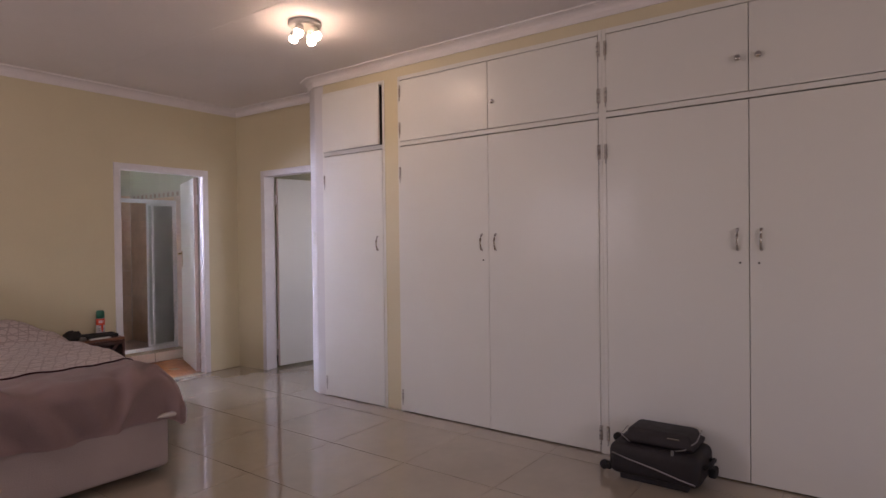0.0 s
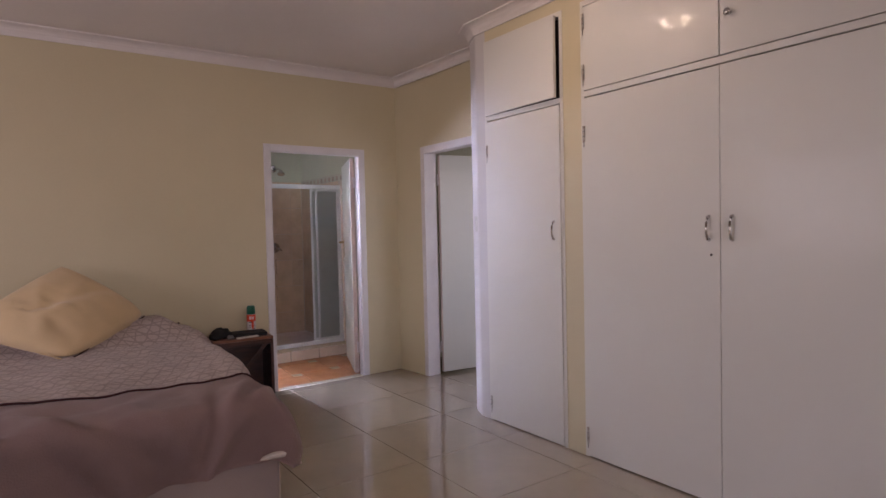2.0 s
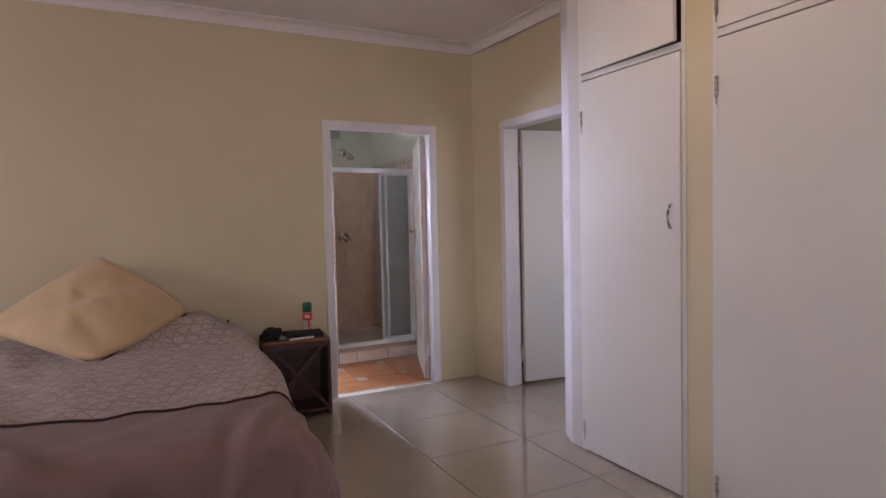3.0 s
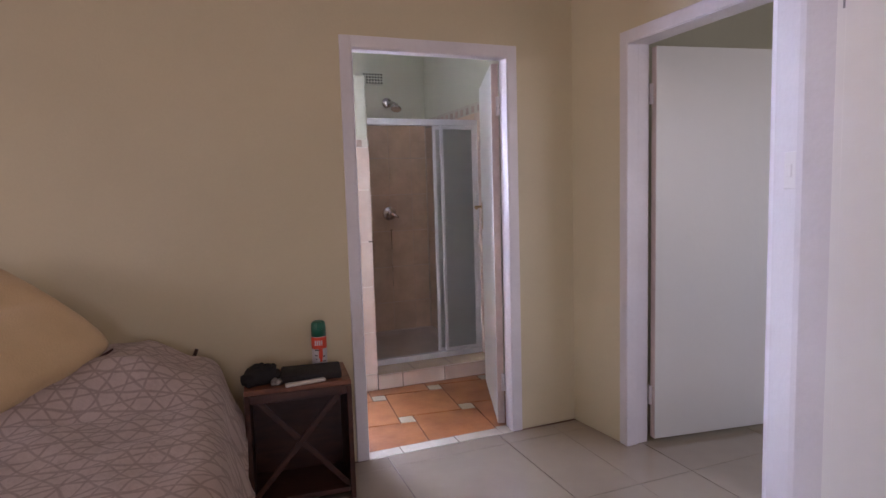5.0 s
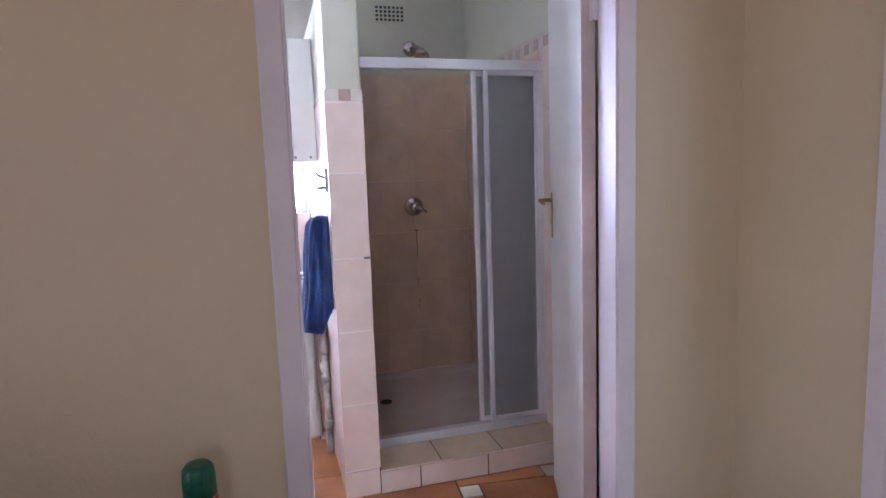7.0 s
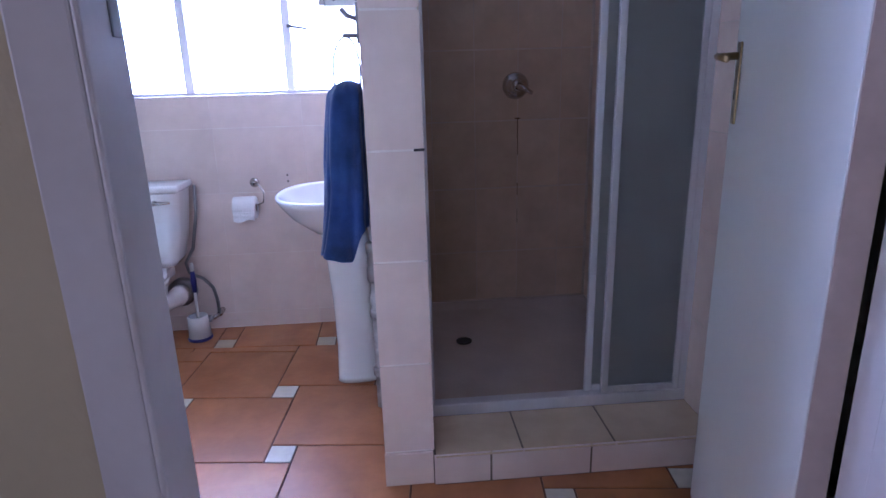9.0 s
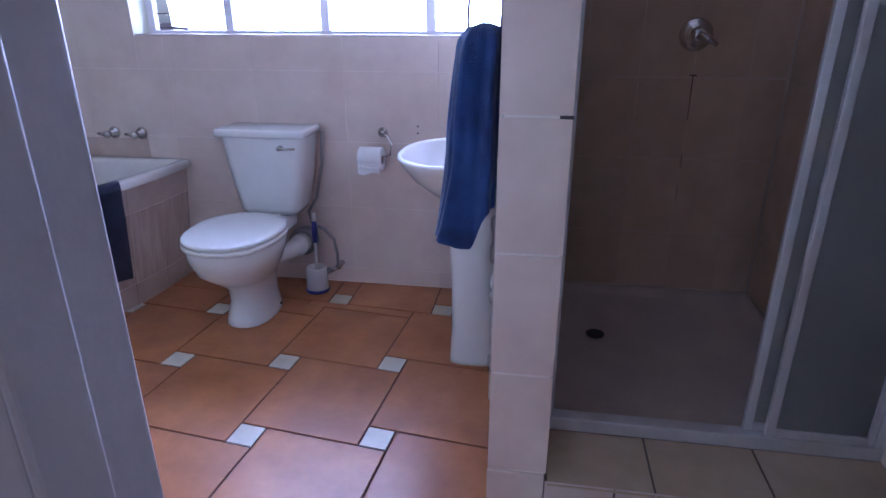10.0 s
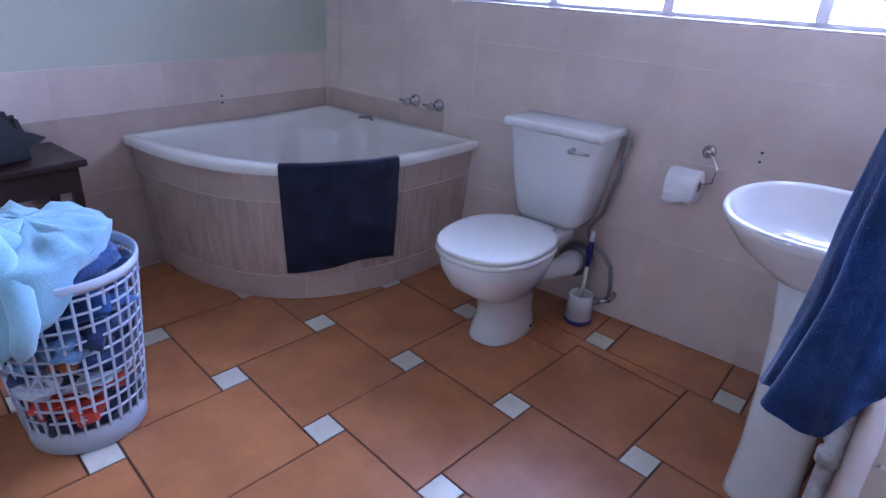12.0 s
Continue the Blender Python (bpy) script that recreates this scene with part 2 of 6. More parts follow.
def add_box(bm, x0, x1, y0, y1, z0, z1, bevel=0.0, segs=2, m=None):
    r = bmesh.ops.create_cube(bm, size=1)
    vs = r["verts"]
    bmesh.ops.scale(bm, vec=(abs(x1 - x0), abs(y1 - y0), abs(z1 - z0)), verts=vs)
    bmesh.ops.translate(bm, vec=((x0 + x1) / 2, (y0 + y1) / 2, (z0 + z1) / 2), verts=vs)
    if bevel:
        es = list({e for v in vs for e in v.link_edges})
        o = bmesh.ops.bevel(bm, geom=es, offset=bevel, segments=segs, affect="EDGES", profile=0.5)
        vs = list({v for f in o["faces"] for v in f.verts} | {v for v in vs if v.is_valid})
    if m is not None:
        bmesh.ops.transform(bm, matrix=m, verts=[v for v in vs if v.is_valid])
    return vs


def box(x0, x1, y0, y1, z0, z1, bevel=0.0, segs=2, m=None):
    bm = bmesh.new()
    add_box(bm, x0, x1, y0, y1, z0, z1, bevel, segs, m)
    return bm


def boxes(rows, bevel=0.0):
    bm = bmesh.new()
    for r in rows:
        add_box(bm, *r, bevel)
    return bm


def add_lathe(bm, profile, seg=24, m=None, cap=True):
    """Rings of (radius, height) round z."""
    rings = []
    for r, z in profile:
        rings.append([bm.verts.new((r * math.cos(2 * math.pi * i / seg), r * math.sin(2 * math.pi * i / seg), z)) for i in range(seg)])
    for a, b in zip(rings, rings[1:]):
        for i in range(seg):
            bm.faces.new((a[i], a[(i + 1) % seg], b[(i + 1) % seg], b[i]))
    if cap:
        bm.faces.new(rings[0][::-1])
        bm.faces.new(rings[-1])
    if m is not None:
        bmesh.ops.transform(bm, matrix=m, verts=[v for r in rings for v in r])


def lathe(profile, seg=24, m=None, cap=True):
    bm = bmesh.new()
    add_lathe(bm, profile, seg, m, cap)
    return bm


def add_tube(bm, pts, r, seg=8, close=False):
    """A round bar along points."""
    pts = [Vector(p) for p in pts]
    rings = []
    n = len(pts)
    up = Vector((0, 0, 1))
    for i, p in enumerate(pts):
        a = pts[(i - 1) % n] if (close or i) else p
        b = pts[(i + 1) % n] if (close or i < n - 1) else p
        d = (b - a).normalized()
        u = up if abs(d.dot(up)) < 0.9 else Vector((1, 0, 0))
        s = d.cross(u).normalized()
        t = s.cross(d).normalized()
        rad = r[i] if isinstance(r, (list, tuple)) else r
        rings.append([bm.verts.new(p + rad * (math.cos(2 * math.pi * k / seg) * s + math.sin(2 * math.pi * k / seg) * t)) for k in range(seg)])
    for i in range(n if close else n - 1):
        a, b = rings[i], rings[(i + 1) % n]
        for k in range(seg):
            bm.faces.new((a[k], a[(k + 1) % seg], b[(k + 1) % seg], b[k]))
    if not close:
        bm.faces.new(rings[0][::-1])
        bm.faces.new(rings[-1])


def tube(pts, r, seg=8, close=False):
    bm = bmesh.new()
    add_tube(bm, pts, r, seg, close)
    return bm


def arc(center, radius, a0, a1, n, axis="x"):
    out = []
    for i in range(n + 1):
        a = radians(a0 + (a1 - a0) * i / n)
        c, s = radius * math.cos(a), radius * math.sin(a)
        d = {"x": (0, c, s), "y": (c, 0, s), "z": (c, s, 0)}[axis]
        out.append(Vector(center) + Vector(d))
    return out


def grid_surface(bm, rows, close_u=False, mats=None):
    """Faces over rows of points."""
    vr = [[bm.verts.new(p) for p in r] for r in rows]
    for j in range(len(vr) - 1):
        k = len(vr[j])
        for i in range(k if close_u else k - 1):
            f = bm.faces.new((vr[j][i], vr[j][(i + 1) % k], vr[j + 1][(i + 1) % k], vr[j + 1][i]))
            if mats:
                f.material_index = mats(j, i)
    return vr


def wobble(p, s, amp):
    return amp * noise.noise(Vector(p) * s)


# ---- bedroom shell ----
CEIL, BCEIL = 2.75, 2.70
BX0, BX1, WX, RX = -1.80, 3.667, 5.385, 3.97   # left wall, wardrobe front, bathroom wall face, recess wall face
BACK = -2.70
RF, D2 = 4.01, 4.968                           # second doorway: wall face, far jamb
DL, DR, DT = 2.739, 3.575, 2.022               # bathroom doorway
IN = 5.462                                     # bathroom side of that wall
BY1, BL, BR = 7.72, 0.40, 3.96                 # bathroom window wall, left wall, right wall

structure("wall_bathroom", boxes([(BX0, DL, WX, IN, 0, CEIL), (DR, 4.14, WX, IN, 0, CEIL), (DL, DR, WX, IN, DT, CEIL)]), M_WALL,
          "cream painted plaster wall with a bathroom doorway", "wall")
# plaster skin of the bathroom side
structure("wall_bathroom_inner", boxes([(BL, DL - 0.03, IN, IN + 0.006, 0, BCEIL), (DR + 0.03, BR, IN, IN + 0.006, 0, BCEIL), (DL - 0.03, DR + 0.03, IN, IN + 0.006, DT + 0.03, BCEIL)]),
          M_BATHPAINT, "pale painted inner face of the bathroom wall", "wall")
bm = boxes([(RF, RF + 0.12, 3.80, 4.09, 0, CEIL), (RF, RF + 0.12, 4.09, D2, DT, CEIL)])
vr = grid_surface(bm, [[(x, y, z) for x, y in ((RX, WX), (RF, D2), (RF + 0.12, D2), (RF + 0.12, WX))] for z in (0.0, CEIL)], close_u=True)
bm.faces.new(vr[0][::-1])
bm.faces.new(vr[1])
structure("wall_recess", bm, M_WALL, "cream plaster wall with a second doorway", "wall")
structure("wall_wardrobe", boxes([(BX1, 3.80, 2.825, 2.965, 0, 2.60), (BX1, 3.80, BACK, 3.675, 2.60, CEIL),
                                  (3.80, 3.92, BACK, 3.675, 0, CEIL), (BX1, 3.80, BACK, -0.43, 0, 2.60)]), M_WALL,
          "cream plaster wall around built-in wardrobes", "wall")
structure("wall_left", boxes([(BX0 - 0.15, BX0, BACK, 2.8, 0, CEIL), (BX0 - 0.15, BX0, 4.6, IN, 0, CEIL), (BX0 - 0.15, BX0, 2.8, 4.6, 0, 0.9), (BX0 - 0.15, BX0, 2.8, 4.6, 2.15, CEIL)]),
          M_WALL, "cream plaster wall with a window opening", "wall")
structure("wall_back", boxes([(BX0 - 0.15, 0, BACK - 0.15, BACK, 0, CEIL), (2.1, 3.92, BACK - 0.15, BACK, 0, CEIL), (0, 2.1, BACK - 0.15, BACK, 0, 0.9), (0, 2.1, BACK - 0.15, BACK, 2.15, CEIL)]),
          M_WALL, "cream plaster wall with a window opening", "wall")
structure("ceiling", boxes([(BX0 - 0.15, 4.09, BACK - 0.15, IN, CEIL, CEIL + 0.1)]), M_CEIL, "white ceiling boards of the bedroom", "ceiling")
structure("ceiling_cover_strip", boxes([(2.435, 2.445, BACK, WX - 0.08, CEIL - 0.0012, CEIL)]), M_CEIL, "thin white cover strip on the ceiling", "trim")


def cornice(bm, p0, p1, inward, z, m0=0.0, m1=0.0):
    """A cove along p0-p1 under the ceiling; m0, m1 lengthen (+) the outer edge for mitres."""
    p0, p1, n = Vector((*p0, 0)), Vector((*p1, 0)), Vector((*inward, 0))
    d = (p1 - p0).normalized()
    prof = [(0, -0.078), (0.010, -0.078), (0.012, -0.066)] + [(0.012 + 0.058 * (1 - math.cos(radians(a))), -0.066 + 0.054 * math.sin(radians(a))) for a in (20, 40, 60, 80)] + [(0.078, -0.010), (0.078, 0), (0, 0)]
    rows = [[a + n * o + Vector((0, 0, z + h)) + d * (o * s) for o, h in prof] for a, s in ((p0, -m0), (p1, m1))]
    grid_surface(bm, rows)


bm = bmesh.new()
cornice(bm, (BX0, WX), (RX, WX), (0, -1), CEIL, -1, -1)
cornice(bm, (RX, WX), (RF, 4.083), (-1, 0), CEIL, -1, -1)
cornice(bm, (RF, 4.083), (3.90, 4.083), (0, 1), CEIL, -1, 0.35)
cornice(bm, (3.90, 4.083), (3.73, 3.92), (-0.69, 0.72), CEIL, 0.35, 0.2)
cornice(bm, (3.73, 3.92), (BX1, 3.785), (-0.906, 0.423), CEIL, 0.2, 0.25)
cornice(bm, (BX1, 3.785), (BX1, BACK), (-1, 0), CEIL, 0.25, -1)
cornice(bm, (BX1, BACK), (BX0, BACK), (0, 1), CEIL, -1, -1)
cornice(bm, (BX0, BACK), (BX0, WX), (1, 0), CEIL, -1, -1)
structure("cornice", bm, M_CORNICE, "white coved plaster cornice", "trim")
bm = bmesh.new()
cornice(bm, (BL, BY1), (BR, BY1), (0, -1), BCEIL, -1, -1)
cornice(bm, (BR, BY1), (BR, IN + 0.006), (-1, 0), BCEIL, -1, -1)
cornice(bm, (BL, IN + 0.006), (BL, BY1), (1, 0), BCEIL, -1, -1)
structure("cornice_bathroom", bm, M_CORNICE, "white coved plaster cornice in the bathroom", "trim")

bm = bmesh.new()
plan = [(BX1, 3.675), (BX1, 3.775), (3.674, 3.80), (3.73, 3.92), (3.885, 4.065), (3.91, 4.083), (RF + 0.02, 4.083), (RF + 0.02, 3.675)]
vr = grid_surface(bm, [[(x, y, z) for x, y in plan] for z in (0.0, CEIL - 0.001)], close_u=True)
bm.faces.new(vr[0][::-1])
bm.faces.new(vr[1])
structure("wall_pilaster", bm, M_PILASTER, "white painted splayed wall end beside the wardrobes", "wall")

# side room beyond the second doorway
structure("side_room_wall", boxes([(RX + 0.12, 6.6, 5.55, 5.67, 0, CEIL), (6.6, 6.72, 2.7, 5.67, 0, CEIL), (4.09, 4.7, 2.7, 2.82, 0, CEIL), (5.9, 6.6, 2.7, 2.82, 0, CEIL),
                                   (4.7, 5.9, 2.7, 2.82, 0, 0.9), (4.7, 5.9, 2.7, 2.82, 2.1, CEIL), (3.92, 4.09, 2.7, 3.80, 0, CEIL), (4.09, 4.10, 5.462, 5.55, 0, CEIL)]), M_BATHPAINT, "pale painted walls of the side room", "wall")
structure("side_room_ceiling", boxes([(4.09, 6.72, 2.7, 5.67, CEIL, CEIL + 0.1)]), M_CEIL, "white ceiling of the side room", "ceiling")

# bathroom shell
WIN0, WIN1, WZ0, WZ1 = 1.20, 2.925, 1.132, 2.13
structure("wall_window", boxes([(BL - 0.15, WIN0, BY1, BY1 + 0.20, 0, BCEIL), (WIN1, BR + 0.15, BY1, BY1 + 0.20, 0, BCEIL), (WIN0, WIN1, BY1, BY1 + 0.20, 0, WZ0), (WIN0, WIN1, BY1, BY1 + 0.20, WZ1, BCEIL)]),
          M_BATHPAINT, "pale painted bathroom wall with a wide window", "wall")
structure("wall_bathroom_left", boxes([(BL - 0.15, BL, IN, BY1, 0, BCEIL)]), M_BATHPAINT, "pale painted bathroom wall beside the bath", "wall")
structure("wall_bathroom_right", boxes([(BR, BR + 0.13, IN, BY1, 0, BCEIL)]), M_BATHPAINT, "pale painted bathroom wall beside the shower", "wall")
structure("ceiling_bathroom", boxes([(BL - 0.15, BR + 0.13, IN, BY1 + 0.2, BCEIL, BCEIL + 0.1)]), M_CEIL, "white bathroom ceiling", "ceiling")
structure("shower_partition", box(2.934, 3.072, 6.398, BY1, 0, 2.09, 0.006), M_BATHPAINT, "white plastered half-height shower partition", "wall")
structure("ground", boxes([(-400, 400, -400, 400, -0.30, -0.06)]), M_GROUT, "bare ground outside", "ground")
FLOOR = structure("floor", boxes([(BX0 - 0.15, 3.92, BACK - 0.15, IN - 0.09, -0.06, -0.004), (3.92, 6.72, 2.7, IN - 0.09, -0.06, -0.004), (4.09, 6.72, IN - 0.09, 5.67, -0.06, -0.004)]), M_GROUT, "cream polished floor tiles with dark joints", "floor")
BFLOOR = structure("floor_bathroom", boxes([(BL - 0.15, BR + 0.13, IN - 0.09, BY1 + 0.2, -0.06, -0.004)]), M_GROUT_DARK, "terracotta floor tiles with small ivory insets", "floor")


# ---- door frames ----
def door_frame(name, along, a0, a1, face, depth, top, label):
    """A pressed steel frame round an opening; along 'x' or 'y'; face is the wall face, depth runs through the wall."""
    w, pr = 0.052, 0.012
    rows = []
    for lo, hi, z0, z1 in ((a0 - w + 0.004, a0 + 0.006, 0, top + w), (a1 - 0.006, a1 + w - 0.004, 0, top + w), (a0 + 0.006, a1 - 0.006, top - 0.006, top + w)):
        rows.append((lo, hi, face - pr, depth + 0.004, z0, z1))
    # door stop
    s = 0.014
    mid = face + (depth - face) * 0.45
    rows += [(a0 + 0.006, a0 + 0.006 + s * 0.5, face - pr, mid, 0, top - 0.006), (a1 - 0.006 - s * 0.5, a1 - 0.006, face - pr, mid, 0, top - 0.006), (a0 + 0.006, a1 - 0.006, face - pr, mid, top - 0.006 - s * 0.5, top - 0.0062)]
    if along == "y":
        rows = [(r[2], r[3], r[0], r[1], r[4], r[5]) for r in rows]
    return structure(name, boxes(rows, 0.003), M_FRAME, label, "door frame")


DF1 = door_frame("door_frame_1", "x", DL, DR, WX, IN + 0.006, DT, "white painted steel door frame of the bathroom")
part("strike_plate", box(DL + 0.0062, DL + 0.0085, 5.442, 5.460, 1.235, 1.42, 0.001), M_STEEL, DF1, "dark metal lock strike")
door_frame("door_frame_2", "y", 4.09, D2, RF, RF + 0.12, DT, "white painted steel door frame in the recess")


def lever_handle(parent, x, z, side, mat, plate, c):
    """A lever handle with a long plate on the door's face; side is +1 or -1, c the leaf's mid plane."""
    h = part("door_handle", box(x - 0.018, x + 0.018, c + side * 0.0205, c + side * 0.026, z - 0.13, z + 0.05, 0.002), plate, parent, "long metal lock plate")
    bm = tube([(x, c + side * 0.024, z + 0.02), (x, c + side * 0.062, z + 0.02), (x - 0.012, c + side * 0.07, z + 0.02), (x - 0.11, c + side * 0.066, z + 0.012)], [0.009, 0.008, 0.008, 0.007], 10)
    part("lever", bm, mat, h, "worn lever handle", True)
    part("keyhole", box(x - 0.004, x + 0.004, c + side * 0.0258, c + side * 0.0268, z - 0.075, z - 0.055), M_DARK, h)


def hinge_part(parent, x, y, z):
    bm = lathe([(0.008, -0.05), (0.008, 0.05)], 10, pose(x, y, z))
    add_box(bm, x + 0.0015, x + 0.0038, -0.016, 0.016, z - 0.05, z + 0.05)
    part("hinge", bm, M_FRAME, parent, "painted steel butt hinge")


def door(name, hinge, angle, width, label, c, lift=0.008):
    """A flush door; local x runs from the hinge along the leaf, y across it, c the leaf's mid plane."""
    d = thing(name, (hinge[0], hinge[1], 0), label, "door", kind="structure")
    d.rotation_euler = (0, 0, radians(angle))
    part("leaf", box(0.006, width, c - 0.02, c + 0.02, lift, DT - 0.018, 0.003), M_DOORPAINT, d)
    part("hinge_edge", box(0.004, 0.0062, c - 0.018, c + 0.018, lift + 0.002, DT - 0.02), M_PRIMER, d, "bare pinkish edge of the door")
    for s in (1, -1):
        if name == "door_2":
            h = part("door_handle", box(width - 0.082, width - 0.048, c + s * 0.0205, c + s * 0.025, 1.12, 1.245, 0.002), M_STEEL, d, "short steel lock plate")
            part("lever", tube([(width - 0.065, c + s * 0.024, 1.205), (width - 0.065, c + s * 0.05, 1.205), (width - 0.075, c + s * 0.055, 1.205), (width - 0.105, c + s * 0.052, 1.203)], [0.008, 0.007, 0.007, 0.006], 10), M_CHROME, h, "", True)
            part("keyhole", box(width - 0.069, width - 0.061, c + s * 0.0248, c + s * 0.0258, 1.14, 1.16), M_DARK, h)
            continue
        lever_handle(d, width - 0.065, 1.20, s, M_BRASS if name == "door_1" else M_STEEL, M_BRASS if name == "door_1" else M_STEEL, c)
    for z in (0.25, 1.78):
        hinge_part(d, 0.0, 0.0, z)
    return d


# bathroom door swung wide into the bathroom, side room door swung into that room
door("door_1", (DR - 0.008, IN + 0.016), 90 - 20.5, 0.80, "white flush door standing open inside the bathroom", 0.02)
door("door_2", (RF + 0.137, D2 - 0.003), -8, 0.83, "white flush door standing open into the side room", -0.02, 0.026)


# ---- built-in wardrobes ----
def bow_handle(parent, y, z):
    pts = [(-0.002, y, z + 0.055), (-0.018, y, z + 0.05), (-0.028, y, z + 0.025), (-0.031, y, z), (-0.028, y, z - 0.025), (-0.018, y, z - 0.05), (-0.002, y, z - 0.055)]
    bm = tube(pts, [0.010, 0.008, 0.006, 0.006, 0.006, 0.008, 0.010], 8)
    part("handle", bm, M_CHROME, parent, "worn chrome bow handle", True)


def knob(parent, y, z):
    prof = [(0.014, 0), (0.012, 0.006), (0.007, 0.012), (0.008, 0.018), (0.016, 0.026), (0.017, 0.032), (0.010, 0.038)]
    part("knob", lathe(prof, 16, pose(0, y, z, 0, -90, 0)), M_CHROME, parent, "round chrome knob", True)


def leaf_hinge(parent, y, z, s):
    bm = box(-0.0095, 0.0, y - s * 0.004, y + s * 0.014, z - 0.045, z + 0.045, 0.001)
    for k in (-0.030, 0, 0.030):
        add_tube(bm, [(-0.012, y, z + k - 0.011), (-0.012, y, z + k + 0.011)], 0.0065, 8)
    h = part("hinge", bm, M_HINGE, parent, "painted surface hinge with chipped paint")
    part("rust_line", box(-0.0112, -0.0092, y + s * 0.001, y + s * 0.006, z - 0.075, z - 0.046), M_STEEL, h, "dark rust line by the hinge")
    for k in (-0.015, 0.015):
        part("knuckle_gap", box(-0.0192, -0.0085, y - 0.005, y + 0.005, z + k - 0.003, z + k + 0.003), M_STEEL, h, "dark gap between the knuckles")


def wardrobe(name, y0, y1, leaves, label, ajar=0.0, wear=0.0):
    """A built-in unit in the wall's opening: frame, tall doors below, top doors above. Origin on the wall face, x into the wall."""
    w = thing(name, (BX1, 0, 0), label, "wardrobe", "built-in wardrobes")
    zs = ((0.008, 2.054), (2.098, 2.563))
    part("frame", boxes([(-0.004, 0.03, y0 - 0.02, y0 + 0.004, 0.0, 2.60), (-0.004, 0.03, y1 - 0.004, y1 + 0.02, 0.0, 2.60),
                         (-0.004, 0.03, y0 + 0.004, y1 - 0.004, 2.062, 2.094), (-0.004, 0.03, y0 + 0.004, y1 - 0.004, 2.569, 2.60)], 0.0015), M_ENAMEL, w)
    # board coloured near black for the shade seen through the door gaps
    part("shade_board", box(0.055, 0.125, y0, y1, 0.02, 2.58), M_DARK, w, "near-black board coloured as the shade inside the unit")
    n = len(leaves)
    step = (y1 - y0 - 0.008) / n
    for i, side in enumerate(leaves):
        a, b = y0 + 0.004 + i * step + 0.002, y0 + 0.004 + (i + 1) * step - 0.002
        for upper in (0, 1):
            z0, z1 = zs[upper]
            if upper and ajar:
                # the top door stands a little open on its far hinge
                piv = Matrix.Translation((0.0, b, 0)) @ pose(0, 0, 0, 0, 0, -ajar) @ Matrix.Translation((0.0, -b, 0))
                d = part("top_door", box(-0.022, -0.002, a, b, z0 - 0.004, z1 + 0.006, 0.002, 2, piv), M_ENAMEL, w, "white painted top door standing slightly open")
            else:
                bow = -0.006 - 0.004 * random.random()
                d = part("top_door" if upper else "door", box(bow, 0.018, a, b, z0, z1, 0.002), M_ENAMEL, w)
            hy = a + 0.055 if side > 0 else b - 0.055
            hs = -1 if side > 0 else 1
            he = b if side > 0 else a
            if upper:
                if n > 1 and not (name_has_one_knob(y0) and i == 1):
                    knob(d, hy - 0.008 * side, 2.275)
            else:
                bow_handle(d, hy, 1.31)
                part("keyhole", lathe([(0.006, 0), (0.006, 0.003)], 10, pose(-0.006, hy - 0.012 if side > 0 else hy + 0.012, 1.185, 0, -90, 0)), M_DARK, d, "dark keyhole")
            for hz in ((z0 + 0.12, z1 - 0.2) if not upper else (z0 + 0.1, z1 - 0.08)):
                if upper and ajar:
                    continue
                leaf_hinge(d, he, hz, 1 if side > 0 else -1)
    return w


def name_has_one_knob(y0):
    return 1.0 < y0 < 1.4


wardrobe("narrow_wardrobe", 2.985, 3.665, (1,), "narrow white built-in wardrobe with its top door ajar", ajar=2.3)
wardrobe("double_wardrobe", 1.195, 2.805, (-1, 1), "white painted double built-in wardrobe with chrome handles")
wardrobe("double_wardrobe", -0.42, 1.155, (-1, 1), "white painted double built-in wardrobe behind the suitcase")

# ---- bedroom things ----
def lumpy(bm, rx, ry, rz, amp, seed, m):
    r = bmesh.ops.create_uvsphere(bm, u_segments=28, v_segments=18, radius=1)
    for v in r["verts"]:
        c = v.co.copy()
        k = 1 + amp * noise.noise(c * 2.1 + Vector((seed, 0, 0))) + amp * 0.5 * noise.noise(c * 5 + Vector((0, seed, 0)))
        v.co = Vector((c.x * rx * k, c.y * ry * k, max(c.z * rz * k, -rz * 0.55)))
    bmesh.ops.transform(bm, matrix=m, verts=r["verts"])


